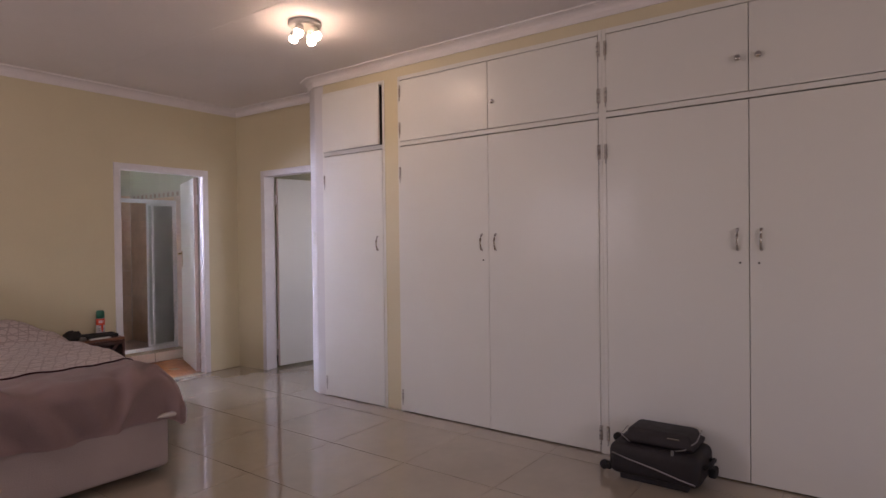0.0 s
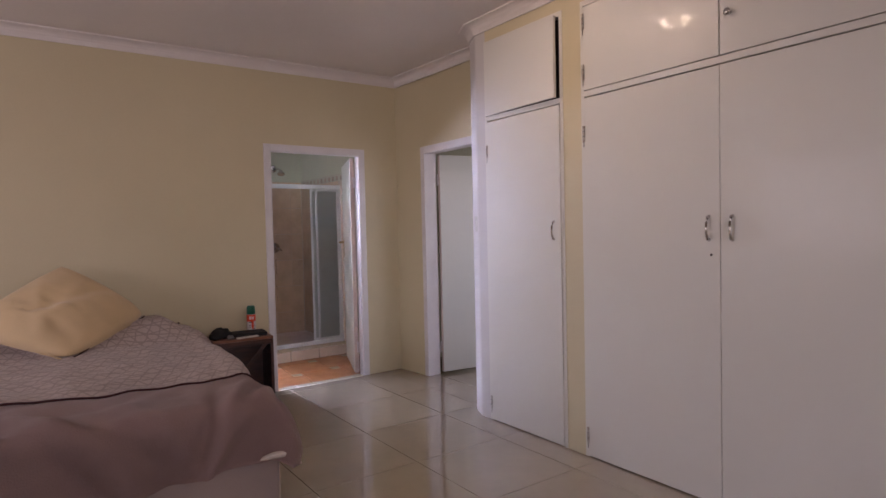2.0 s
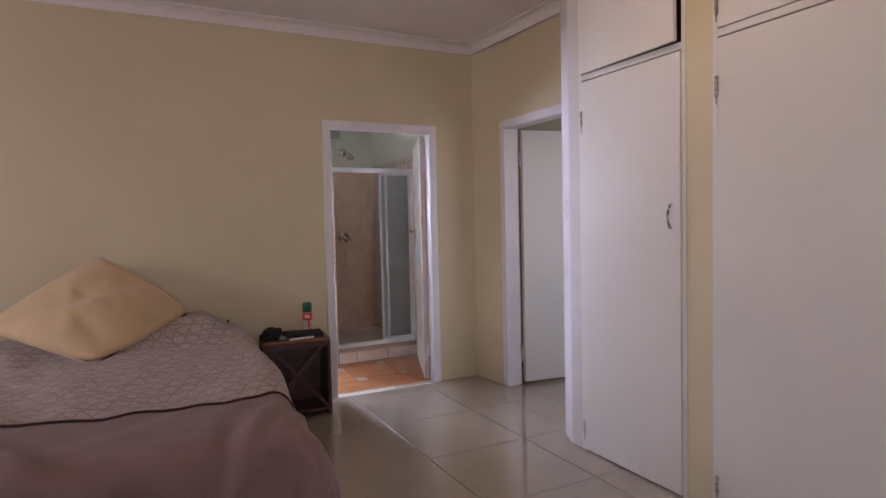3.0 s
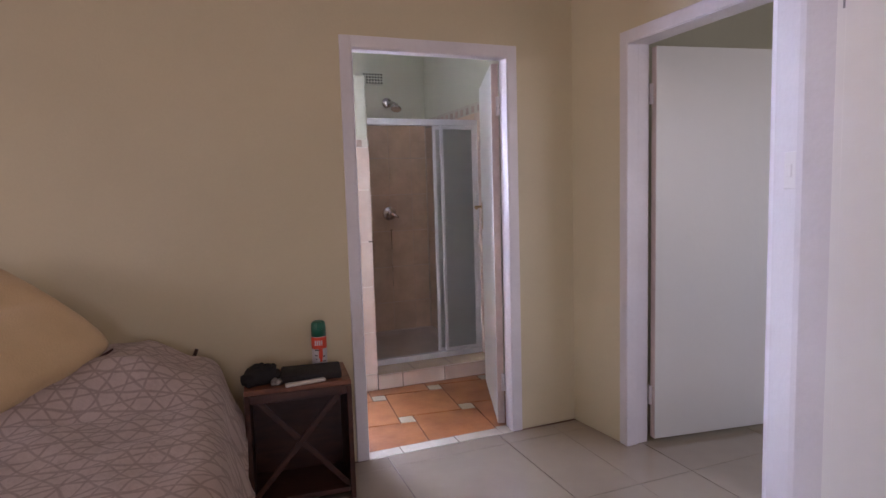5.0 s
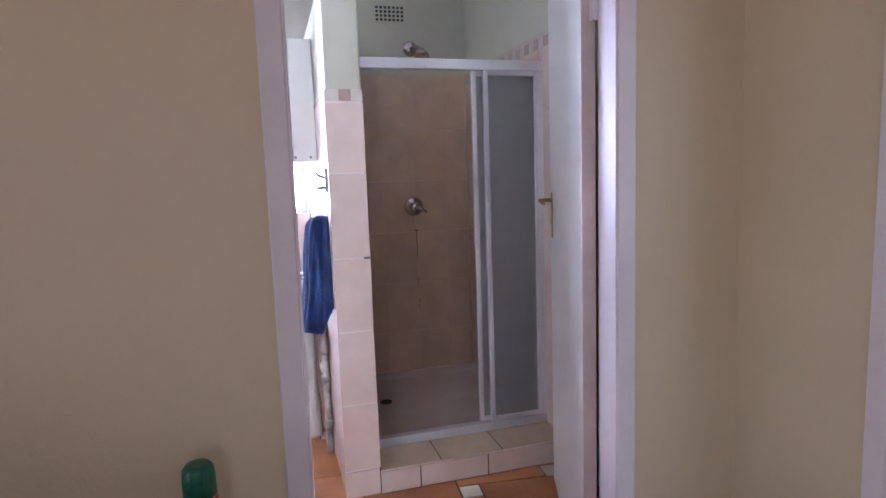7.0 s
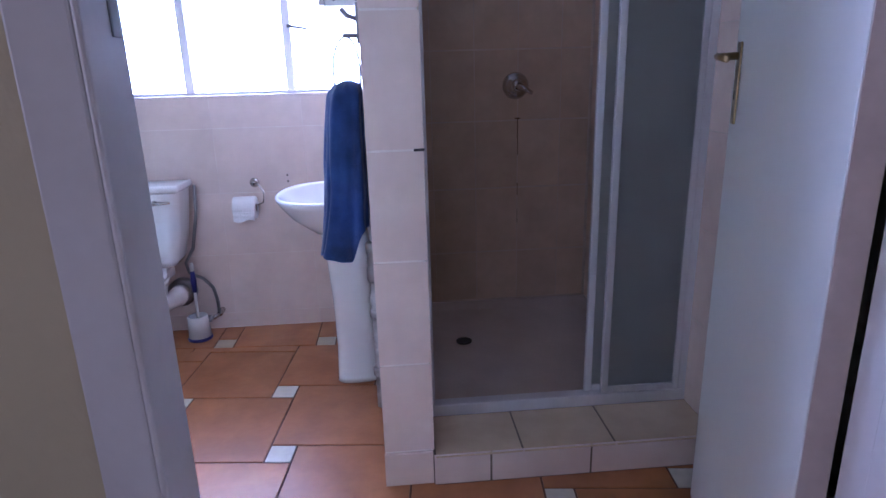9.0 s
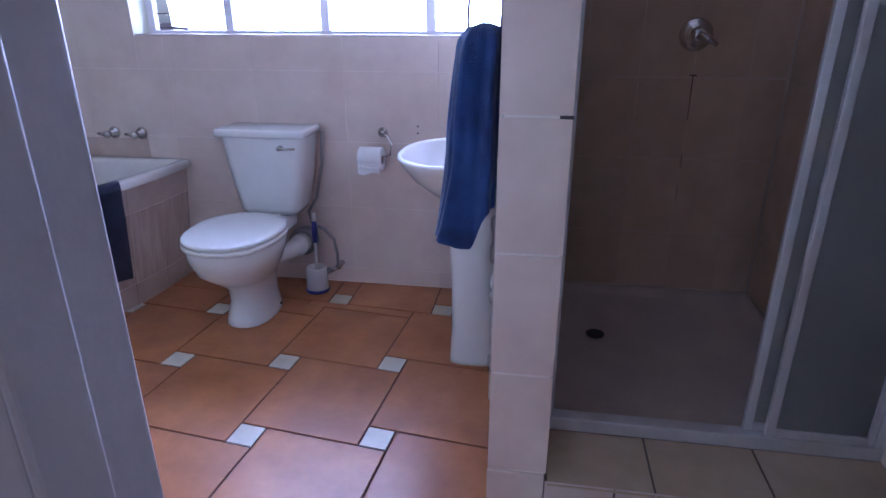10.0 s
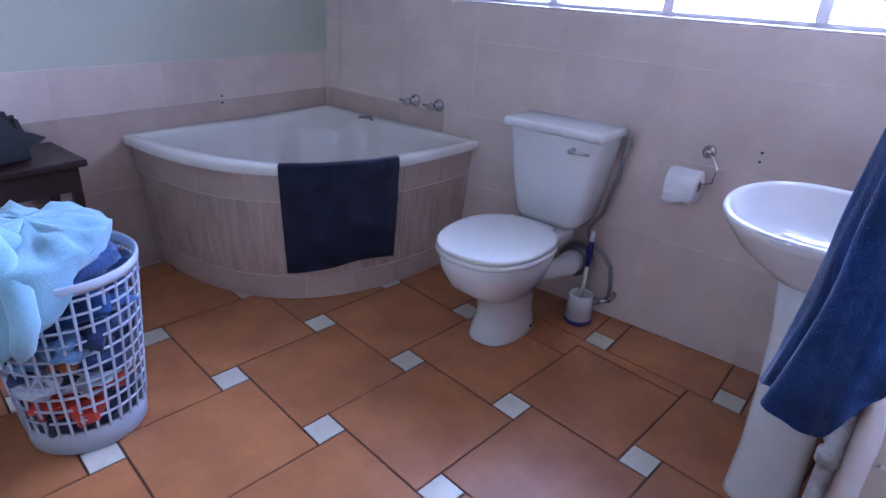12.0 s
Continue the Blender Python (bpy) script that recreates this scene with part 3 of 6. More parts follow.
def bed():
    b = thing("double_bed", (1.05, 4.25, 0), "double bed with a pale divan base and mauve patterned duvet", "bed")
    ox, oy = -1.05, -4.25
    X0, X1, Y0, Y1, H = 0.12, 1.985, 3.12, 5.34, 0.60

    def put(bm):
        bmesh.ops.translate(bm, vec=(ox, oy, 0), verts=bm.verts)
        return bm
    part("divan_base", put(box(X0 + 0.02, X1 - 0.02, Y0 + 0.02, Y1, 0.035, 0.33, 0.03, 4)), M_DIVAN, b, "pale fabric divan base", True)
    for x in (X0 + 0.15, X1 - 0.15):
        for y in (Y0 + 0.15, Y1 - 0.15):
            part("foot", put(lathe([(0.03, 0), (0.035, 0.04)], 12, pose(x, y, 0))), M_DARK, b)
    part("mattress", put(box(X0 + 0.03, X1 - 0.03, Y0 + 0.03, Y1 - 0.01, 0.335, 0.555, 0.05, 5)), M_SHEET, b, "pale mattress under the duvet", True)

    # duvet: a draped sheet, flat on top, rounded over the edges, hanging at the foot and sides
    def over(d):
        """Along a hanging edge: how far out and how far down at cloth length d past the bend."""
        r = 0.10
        q = r * math.pi / 2
        if d <= 0:
            return 0.0, 0.0
        if d < q:
            a = d / r
            return r * math.sin(a), r * (1 - math.cos(a))
        return r + 0.16 * (d - q), r + (d - q)

    def top(x, y):
        hump = 0.13 * max(0.0, min(1.0, (y - 4.72) / 0.25)) * max(0.0, min(1.0, (5.38 - y) / 0.12)) * (0.75 + 0.25 * math.sin(x * 4.1 + 1.0))
        return H + 0.02 + hump * max(0.0, min(1.0, (1.98 - x) / 0.22)) + 0.018 * math.sin(x * 3.1) * math.sin(y * 2.3) + wobble((x, y, 0.3), 5.0, 0.02)

    nu, nv = 110, 120
    # slanting pulls in the cloth at the foot: along, lean, width, height
    FOLDS = ((1.68, -0.5, 0.035, 0.030), (1.58, -0.3, 0.03, -0.026), (1.80, -0.9, 0.04, 0.022), (1.30, 0.5, 0.05, 0.018), (1.12, 0.7, 0.045, -0.020), (0.98, 0.8, 0.05, 0.022), (0.82, 0.9, 0.04, -0.016), (0.60, 0.6, 0.06, 0.020), (0.35, 0.3, 0.05, 0.02))
    us = [-0.36 + (X1 - X0 + 0.72) * i / nu for i in range(nu + 1)]
    vs = [-0.255 + (Y1 - Y0 + 0.255) * j / nv for j in range(nv + 1)]
    rows = []
    for v in vs:
        row = []
        for u in us:
            w = X1 - X0
            inset = 0.085
            cx = min(max(u, inset), w - inset)
            cy = max(v, inset)
            ex, ey = u - cx, v - cy
            d = math.hypot(ex, ey) if ey < 0 else abs(ex)
            hem = 0.345 + 0.012 * math.sin(u * 6.0 + v * 4.0) + (0.05 * min(1.0, abs(ex) * abs(ey) * 60) if ey < 0 else 0.0)
            out, down = over(min(d, hem))
            down = min(down, H - 0.06)
            dx, dy = (ex / d, (ey if ey < 0 else 0) / d) if d > 1e-6 else (0, 0)
            fold = 0
            if d > 0.1:
                s = u if abs(dy) > abs(dx) else v
                fold = (0.011 * math.sin(s * 17 + 2 * math.sin(s * 5)) + 0.022 * noise.noise((u * 6, v * 6, 1.7))) * min(1.0, (d - 0.1) * 5)
                if ey < 0 and abs(ex) > 0.02:
                    fold += 0.05 * min(1.0, abs(ex) * 8) * math.sin(min(1.0, (d - 0.1) / 0.3) * math.pi * 0.8)
            ridge = 0.0
            for u0, lean, wd, amp in FOLDS:
                ridge += amp * math.exp(-(((u - u0) + lean * (v - 0.1)) / wd) ** 2)
            ridge *= max(0.0, min(1.0, (0.42 - v) / 0.35))
            side = min(1.0, d / 0.157)
            fold += ridge * side
            k = max(0.0, min(1.0, (Y0 + cy - 3.35) / 0.9))
            x = X0 + cx + dx * (out + fold) + 0.085 * k * k * (3 - 2 * k) * max(0.0, (u - w * 0.6) / (w * 0.4)) * (u > w * 0.6)
            y = Y0 + cy + dy * (out + fold)
            z = top(X0 + cx, Y0 + cy) - down + ridge * (1 - side) + wobble((u, v, 4.0), 9, 0.010)
            row.append((x + ox, y + oy, z))
        rows.append(row)
    bm = bmesh.new()

    def line_at(u):
        return 0.51 + 0.05 * math.sin(u * 3.0) - 0.045 * max(0.0, 1.5 - u)
    grid_surface(bm, rows, mats=lambda j, i: 1 if vs[j] > line_at(us[i]) else 0)
    bmesh.ops.solidify(bm, geom=bm.faces[:], thickness=0.018)
    d = part("duvet", bm, (M_DUVET, M_QUILT), b, "mauve duvet with scribble pattern and plain foot end", True)
    # piping along the seam
    j = min(range(len(vs)), key=lambda k: abs(vs[k] - 0.49))
    pts = []
    for i, p in enumerate(rows[j]):
        t = (line_at(us[i]) - vs[j]) / (vs[1] - vs[0])
        k = int(math.floor(t))
        f = t - k
        a, c = Vector(rows[j + k][i]), Vector(rows[j + k + 1][i])
        n = Vector((0, 0, 0.006)) if 3 < i < nu - 3 else Vector((0.006 if i > nu / 2 else -0.006, 0, 0.003))
        pts.append(a.lerp(c, f) + n)
    part("piping", tube(pts, 0.0055, 6), M_PIPING, d, "dark red piping across the duvet", True)
    bm = bmesh.new()
    lumpy(bm, 0.085, 0.022, 0.016, 0.15, 3.0, pose(1.925, 3.058, 0.352, 0, 4, 12))
    part("sheet_corner", put(bm), M_SHEET, b, "corner of white sheet showing under the duvet", True)
    return b


bed()


rod = thing("wooden_rod", (1.72, 5.364, 0), "dark red rod leaning between bed and wall", "rod")
part("rod", tube([(0.0, 0, 0.0), (0.27, 0, 0.668)], 0.008, 8), M_WOOD, rod, "", True)


def pillow():
    """A plump cushion set on its corner, leaning back; its four corners are top, right, bottom, left."""
    p = thing("pillow", (1.22, 5.1, 0.62), "plump mustard yellow pillow leaning at the bed's head", "pillow")
    o = Vector((1.22, 5.1, 0.62))
    T, R, B, L = Vector((1.25, 5.29, 1.14)), Vector((1.74, 5.09, 0.785)), Vector((1.23, 4.60, 0.615)), Vector((0.70, 5.00, 0.80))
    nrm = ((R - L).cross(T - B)).normalized()
    if nrm.y > 0:
        nrm = -nrm
    bm = bmesh.new()
    n = 46
    for sgn in (1, -1):
        rows = []
        for j in range(n + 1):
            v = j / n
            row = []
            for i in range(n + 1):
                u = i / n
                q = (B * (1 - u) + R * u) * (1 - v) + (L * (1 - u) + T * u) * v
                e = (4 * u * (1 - u)) * (4 * v * (1 - v))
                if v < 0.5 or u > 0.5 > v:
                    q = q.lerp((B + R + L + T) / 4, 0.09 * ((2 * u - 1) * (2 * v - 1)) ** 4)
                pinch = -0.012 * (4 * u * (1 - u) * (1 - 4 * v * (1 - v)) * (1 if v < 0.5 else -1))
                pinch2 = -0.012 * (4 * v * (1 - v) * (1 - 4 * u * (1 - u)) * (1 if u < 0.5 else -1))
                q = q + (L - B).normalized() * pinch + (R - B).normalized() * pinch2
                th = (0.12 if sgn > 0 else 0.06) * (e ** 0.45 if e > 0 else 0)
                crease = 0.018 * noise.noise((u * 4, v * 4, sgn)) + 0.010 * noise.noise((u * 11, v * 3, sgn)) + 0.014 * math.exp(-((u - v + 0.25) * 14) ** 2) - 0.022 * math.exp(-((u + v - 1.15 + 0.2 * math.sin(u * 5)) * 13) ** 2) * (u > 0.3) - 0.02 * math.exp(-((u * 0.9 - v * 0.4 - 0.10) * 16) ** 2) * (u + v < 0.75) + 0.016 * math.exp(-((u * 0.3 - v * 0.9 + 0.30) * 15) ** 2) + 0.012 * math.sin(9 * (u + v)) * (abs(u - v) < 0.5) * e
                row.append(q + nrm * (sgn * th + crease * e) - o)
            rows.append(row)
        grid_surface(bm, rows)
    bmesh.ops.remove_doubles(bm, verts=bm.verts[:], dist=0.0008)
    part("cover", bm, M_PILLOW, p, "", True)
    for nm, a, c in (("seam", B, R), ("seam", L, B)):
        pts = [a.lerp(c, 0.06 + 0.88 * k / 20) - o + Vector((0, -0.004 + 0.006 * noise.noise((k * 1.7, a.x, 2)), 0.007 * noise.noise((k * 1.3, a.x * 3, 0)))) for k in range(21)]
        part(nm, tube(pts, [0.004 + 0.003 * abs(noise.noise((k * 2.1, a.x, 5))) for k in range(21)], 6), M_PIPING if a is B else M_PILLOW, p, "frayed seam", True)


pillow()


def nightstand():
    t = thing("nightstand", (2.395, 5.18, 0), "dark reddish wooden crate nightstand with crossed slats", "nightstand")
    t.rotation_euler = (0, 0, radians(-5))
    x0, x1, y0, y1, h = -0.222, 0.222, -0.125, 0.165, 0.535
    part("top", box(x0, x1, y0, y1, h - 0.022, h, 0.004), M_WOOD_LIGHT, t, "worn reddish wood top")
    for a in (x0, x1 - 0.022):
        part("side_panel", box(a, a + 0.022, y0, y1, 0, h - 0.0225, 0.003), M_WOOD, t)
    part("back_panel", box(x0 + 0.0225, x1 - 0.0225, y1 - 0.012, y1, 0.02, h - 0.023), M_WOOD, t)
    part("shelf", box(x0 + 0.0225, x1 - 0.0225, y0 + 0.01, y1 - 0.0125, 0.03, 0.05, 0.002), M_WOOD, t)
    L = math.hypot(x1 - x0 - 0.045, h - 0.08)
    ang = math.degrees(math.atan2(h - 0.08, x1 - x0 - 0.045))
    for s, dy in ((1, 0.0), (-1, 0.009)):
        part("cross_slat", box(-L / 2, L / 2, -0.004, 0.004, -0.012, 0.012, 0.002, 2, pose(0, y0 + 0.02 + dy, (h + 0.03) / 2, 0, -s * ang, 0)), M_WOOD, t, "diagonal wooden slat")
    part("front_rail", box(x0 + 0.0225, x1 - 0.0225, y0, y0 + 0.018, h - 0.06, h - 0.0225, 0.002), M_WOOD, t)


nightstand()
TOPZ = 0.536


def spray_can(x, y):
    c = thing("spray_can", (x, y, TOPZ), "insect spray can with green cap and red label", "spray can")
    c.scale = (1.09, 1.09, 1.10)
    part("can", lathe([(0.029, 0), (0.0315, 0.004), (0.0315, 0.135), (0.027, 0.142)], 24), material("white_printed_tin", (0.62, 0.60, 0.60), 0.3, vary=0.05), c, "", True)
    red = material("orange_red_print", (0.72, 0.075, 0.03), 0.35, vary=0.04)
    part("label", lathe([(0.0317, 0.085), (0.0319, 0.086), (0.0319, 0.133), (0.0317, 0.134)], 24, cap=False), red, c, "orange-red printed band", True)
    for z0, z1, a0, a1 in ((0.045, 0.085, 255, 285), (0.03, 0.045, 262, 280)):
        bm = bmesh.new()
        grid_surface(bm, [[(0.0320 * math.cos(radians(a)), 0.0320 * math.sin(radians(a)), z) for a in (a0, (a0 + a1) / 2, a1)] for z in (z0, z1)])
        part("print_flash", bm, red, c, "red flash on the print")
    dark = material("dark_print", (0.03, 0.03, 0.035), 0.4)
    for z0, z1, a0, a1 in ((0.078, 0.083, 225, 262), (0.055, 0.060, 225, 245), (0.04, 0.044, 228, 242), (0.05, 0.055, 288, 305), (0.03, 0.034, 285, 310)):
        bm = bmesh.new()
        grid_surface(bm, [[(0.0322 * math.cos(radians(a)), 0.0322 * math.sin(radians(a)), z) for a in (a0, (a0 + a1) / 2, a1)] for z in (z0, z1)])
        part("print_bar", bm, dark, c, "dark unreadable print")
    for a0 in (228, 244, 260, 276):
        bm = bmesh.new()
        grid_surface(bm, [[(0.0322 * math.cos(radians(a)), 0.0322 * math.sin(radians(a)), z) for a in (a0, a0 + 10)] for z in (0.10, 0.121)])
        part("logo_bar", bm, M_PAPER, c, "pale lettering block")
    bm = lathe([(0.031, 0.136), (0.031, 0.168), (0.029, 0.19), (0.022, 0.198), (0.012, 0.198)], 24)
    add_box(bm, -0.012, 0.012, -0.034, -0.01, 0.165, 0.196, 0.004)
    part("cap", bm, material("green_plastic_cap", (0.01, 0.13, 0.075), 0.35, vary=0.05), c, "dark green plastic cap", True)


spray_can(2.515, 5.285)


bm = bmesh.new()
lumpy(bm, 0.085, 0.05, 0.05, 0.3, 2.0, pose(0, 0, 0.0275, 0, 0, 20))
p = thing("pouch", (2.245, 5.165, TOPZ), "crumpled black pouch on the nightstand", "pouch")
part("body", bm, M_BLACK, p, "", True)
p = thing("notebook", (2.455, 5.175, TOPZ), "black zipped folder lying on the nightstand", "folder")
part("cover", box(-0.13, 0.13, -0.085, 0.085, 0.0, 0.03, 0.008, 3, pose(0, 0, 0, 0, 0, -8)), M_BLACK, p, "", True)
p = thing("remote_control", (2.415, 5.066, TOPZ), "slim white remote on the nightstand's edge", "remote")
part("body", box(-0.085, 0.085, -0.014, 0.014, 0, 0.013, 0.004, 2, pose(0, 0, 0, 0, 0, 6)), M_SEAT, p, "", True)
p = thing("trinket", (2.298, 5.105, TOPZ), "small crumpled silver trinket", "trinket")
bm = bmesh.new()
lumpy(bm, 0.022, 0.016, 0.018, 0.6, 7.0, pose(0, 0, 0.0098))
part("body", bm, M_STEEL, p, "", True)


def suitcase():
    s = thing("suitcase", (3.47, 0.79, 0), "black soft cabin suitcase lying on its back", "suitcase")
    part("body", box(-0.15, 0.165, -0.245, 0.235, 0.03, 0.20, 0.045, 4), M_SUIT, s, "", True)
    bm = box(-0.115, 0.135, -0.215, 0.175, 0.20, 0.285, 0.035, 4)
    for v in bm.verts:
        if v.co.z > 0.24:
            v.co.x = 0.01 + (v.co.x - 0.01) * 0.86
            v.co.y = -0.02 + (v.co.y + 0.02) * 0.88
    part("front_pocket", bm, M_SUIT, s, "bulging front pocket", True)
    zed = [(-0.152, 0.21, 0.15), (-0.156, 0.12, 0.13), (-0.156, -0.02, 0.105), (-0.155, -0.15, 0.075), (-0.150, -0.225, 0.06)]
    part("zip_piping", tube(zed, 0.0035, 6), M_PIPE_GREY, s, "grey piping line", True)
    part("zip_piping", tube([(-0.06, 0.15, 0.282), (-0.108, 0.175, 0.245), (-0.125, 0.12, 0.215)], 0.003, 6), M_PIPE_GREY, s, "grey piping line", True)
    part("zip_piping", tube([(0.07, -0.205, 0.282), (-0.07, -0.215, 0.262), (-0.118, -0.165, 0.222), (-0.125, -0.12, 0.21)], 0.003, 6), M_PIPE_GREY, s, "grey piping line", True)
    part("badge", box(-0.112, -0.100, -0.14, -0.075, 0.262, 0.268, 0.001), M_CHROME, s, "plain bright badge")
    part("zip_pull", box(-0.14, -0.125, -0.115, -0.10, 0.185, 0.212, 0.003), M_STEEL, s)
    for x in (-0.10, 0.11):
        wl = part("wheel", lathe([(0.0, -0.014), (0.022, -0.014), (0.026, -0.008), (0.026, 0.008), (0.022, 0.014), (0.0, 0.014)], 18, pose(x, 0.272, 0.052 if x < 0 else 0.15, 90, 0, 0) @ pose(0, 0, 0, 0, 90, 0), cap=False), M_BLACK, s, "black castor wheel", True)
        part("fork", box(x - 0.018, x + 0.018, 0.232, 0.258, (0.052 if x < 0 else 0.15) - 0.018, (0.052 if x < 0 else 0.15) + 0.02, 0.005), M_BLACK, wl)
    part("foot", box(-0.115, 0.125, -0.18, 0.18, 0.0, 0.036, 0.008), M_SUIT, s)
    part("grip", tube([(-0.07, -0.246, 0.13), (-0.06, -0.272, 0.14), (0.06, -0.272, 0.14), (0.07, -0.246, 0.13)], 0.011, 8), M_BLACK, s, "black carry grip", True)
    part("top_handle", box(0.02, 0.10, -0.285, -0.246, 0.05, 0.10, 0.01), M_BLACK, s)


suitcase()


def ceiling_light():
    c = thing("ceiling_light", (2.74, 2.81, CEIL), "white round ceiling light with lit warm spot bulbs", "ceiling light")
    part("base", lathe([(0.105, 0), (0.108, -0.012), (0.100, -0.028), (0.085, -0.032)], 36), M_OPAL, c, "", True)
    for k in range(4):
        a = radians(20 + 90 * k)
        tip = Vector((0.055 * math.cos(a), 0.055 * math.sin(a), -0.03))
        m = Matrix.Translation(tip) @ Vector((math.cos(a) * 0.45, math.sin(a) * 0.45, -1)).to_track_quat("-Z", "Y").to_matrix().to_4x4()
        sp = part("spot_cup", lathe([(0.012, 0.0), (0.022, -0.01), (0.030, -0.04), (0.033, -0.062), (0.030, -0.062), (0.026, -0.04)], 20, m, cap=False), M_OPAL, c, "white spot cup", True)
        part("bulb", lathe([(0.012, -0.035), (0.022, -0.05), (0.029, -0.066), (0.028, -0.082), (0.018, -0.094), (0.004, -0.098)], 20, m), M_BULB, sp, "glowing warm bulb", True)


ceiling_light()
sw = thing("light_switch", (3.6905, 3.829, 1.365), "white plastic light switch beside the wardrobe", "light switch")
sw.rotation_euler = (0, 0, radians(-23.5))
part("plate", box(-0.004, 0.0, -0.032, 0.032, -0.055, 0.055, 0.002), M_SEAT, sw)
part("rocker", box(-0.007, -0.0042, -0.012, 0.012, -0.02, 0.02, 0.002), M_SEAT, sw)


# ---- bathroom window ----
def window():
    w = thing("window_1", (0, 0, 0), "white steel bathroom window with bright daylight behind", "window", kind="structure")
    y0, y1 = BY1 + 0.115, BY1 + 0.145
    part("window_frame", boxes([(WIN0, WIN0 + 0.035, y0, y1, WZ0, WZ1), (WIN1 - 0.035, WIN1, y0, y1, WZ0, WZ1), (WIN0 + 0.035, WIN1 - 0.035, y0, y1, WZ0, WZ0 + 0.022), (WIN0 + 0.035, WIN1 - 0.035, y0, y1, WZ1 - 0.035, WZ1)], 0.002), M_FRAME, w)
    for x in (1.602, 2.053, 2.525):
        part("mullion", box(x - 0.019, x + 0.019, y0 - 0.004, y1 + 0.004, WZ0 + 0.0222, WZ1 - 0.0352, 0.003), M_FRAME, w)
    xs = (WIN0 + 0.035, 1.602, 2.053, 2.525, WIN1 - 0.035)
    for a, b in zip(xs, xs[1:]):
        part("transom", box(a + 0.0195, b - 0.0195, y0 - 0.002, y1 + 0.002, 1.735, 1.765, 0.003), M_FRAME, w)
        p = part("pane", box(a + 0.02, b - 0.02, y0 + 0.012, y0 + 0.015, WZ0 + 0.02, WZ1 - 0.035), M_GLASS, w)
        p.visible_shadow = False
    for a, b in ((xs[0], xs[1]), (xs[3], xs[4])):
        for z in (1.165, 1.225, 1.30):
            part("burglar_bar", tube([(a + 0.02, y0 - 0.012, z), (b - 0.02, y0 - 0.012, z)], 0.0028, 6), M_STEEL, w, "thin steel burglar bar")
    for a, b in zip(xs, xs[1:]):
        for z in (1.80, 1.90, 2.0):
            part("burglar_bar", tube([(a + 0.02, y0 - 0.012, z), (b - 0.02, y0 - 0.012, z)], 0.004, 6), M_STEEL, w, "thin steel burglar bar")
    for x in (2.537, 1.33):
        bm = tube([(x, y0 - 0.004, 1.44 if x > 2 else 1.165), (x, y0 - 0.03, 1.44 if x > 2 else 1.165), (x + 0.09, y0 - 0.035, 1.425 if x > 2 else 1.16)], [0.009, 0.008, 0.005], 8)
        part("catch", bm, M_STEEL, w, "small metal window catch", True)
    part("window_sill", box(WIN0 + 0.002, WIN1 - 0.002, BY1 + 0.002, y0 - 0.001, WZ0 - 0.012 + 0.012, WZ0 + 0.008, 0.002), M_PINKTILE, w, "tiled inner sill")
    # added emissive panel: whites out the panes and throws daylight into the room
    bk = structure("backdrop", boxes([(0.6, 3.4, 9.4, 9.42, -0.06, 3.4)]), M_BACK, "added glowing pale panel outside the window, standing in for daylight", "backdrop")


# glow of the panel added behind the bathroom window
M_BACK = emitter("glowing_pale_panel", (0.84, 0.91, 1.0), 10.5)
window()


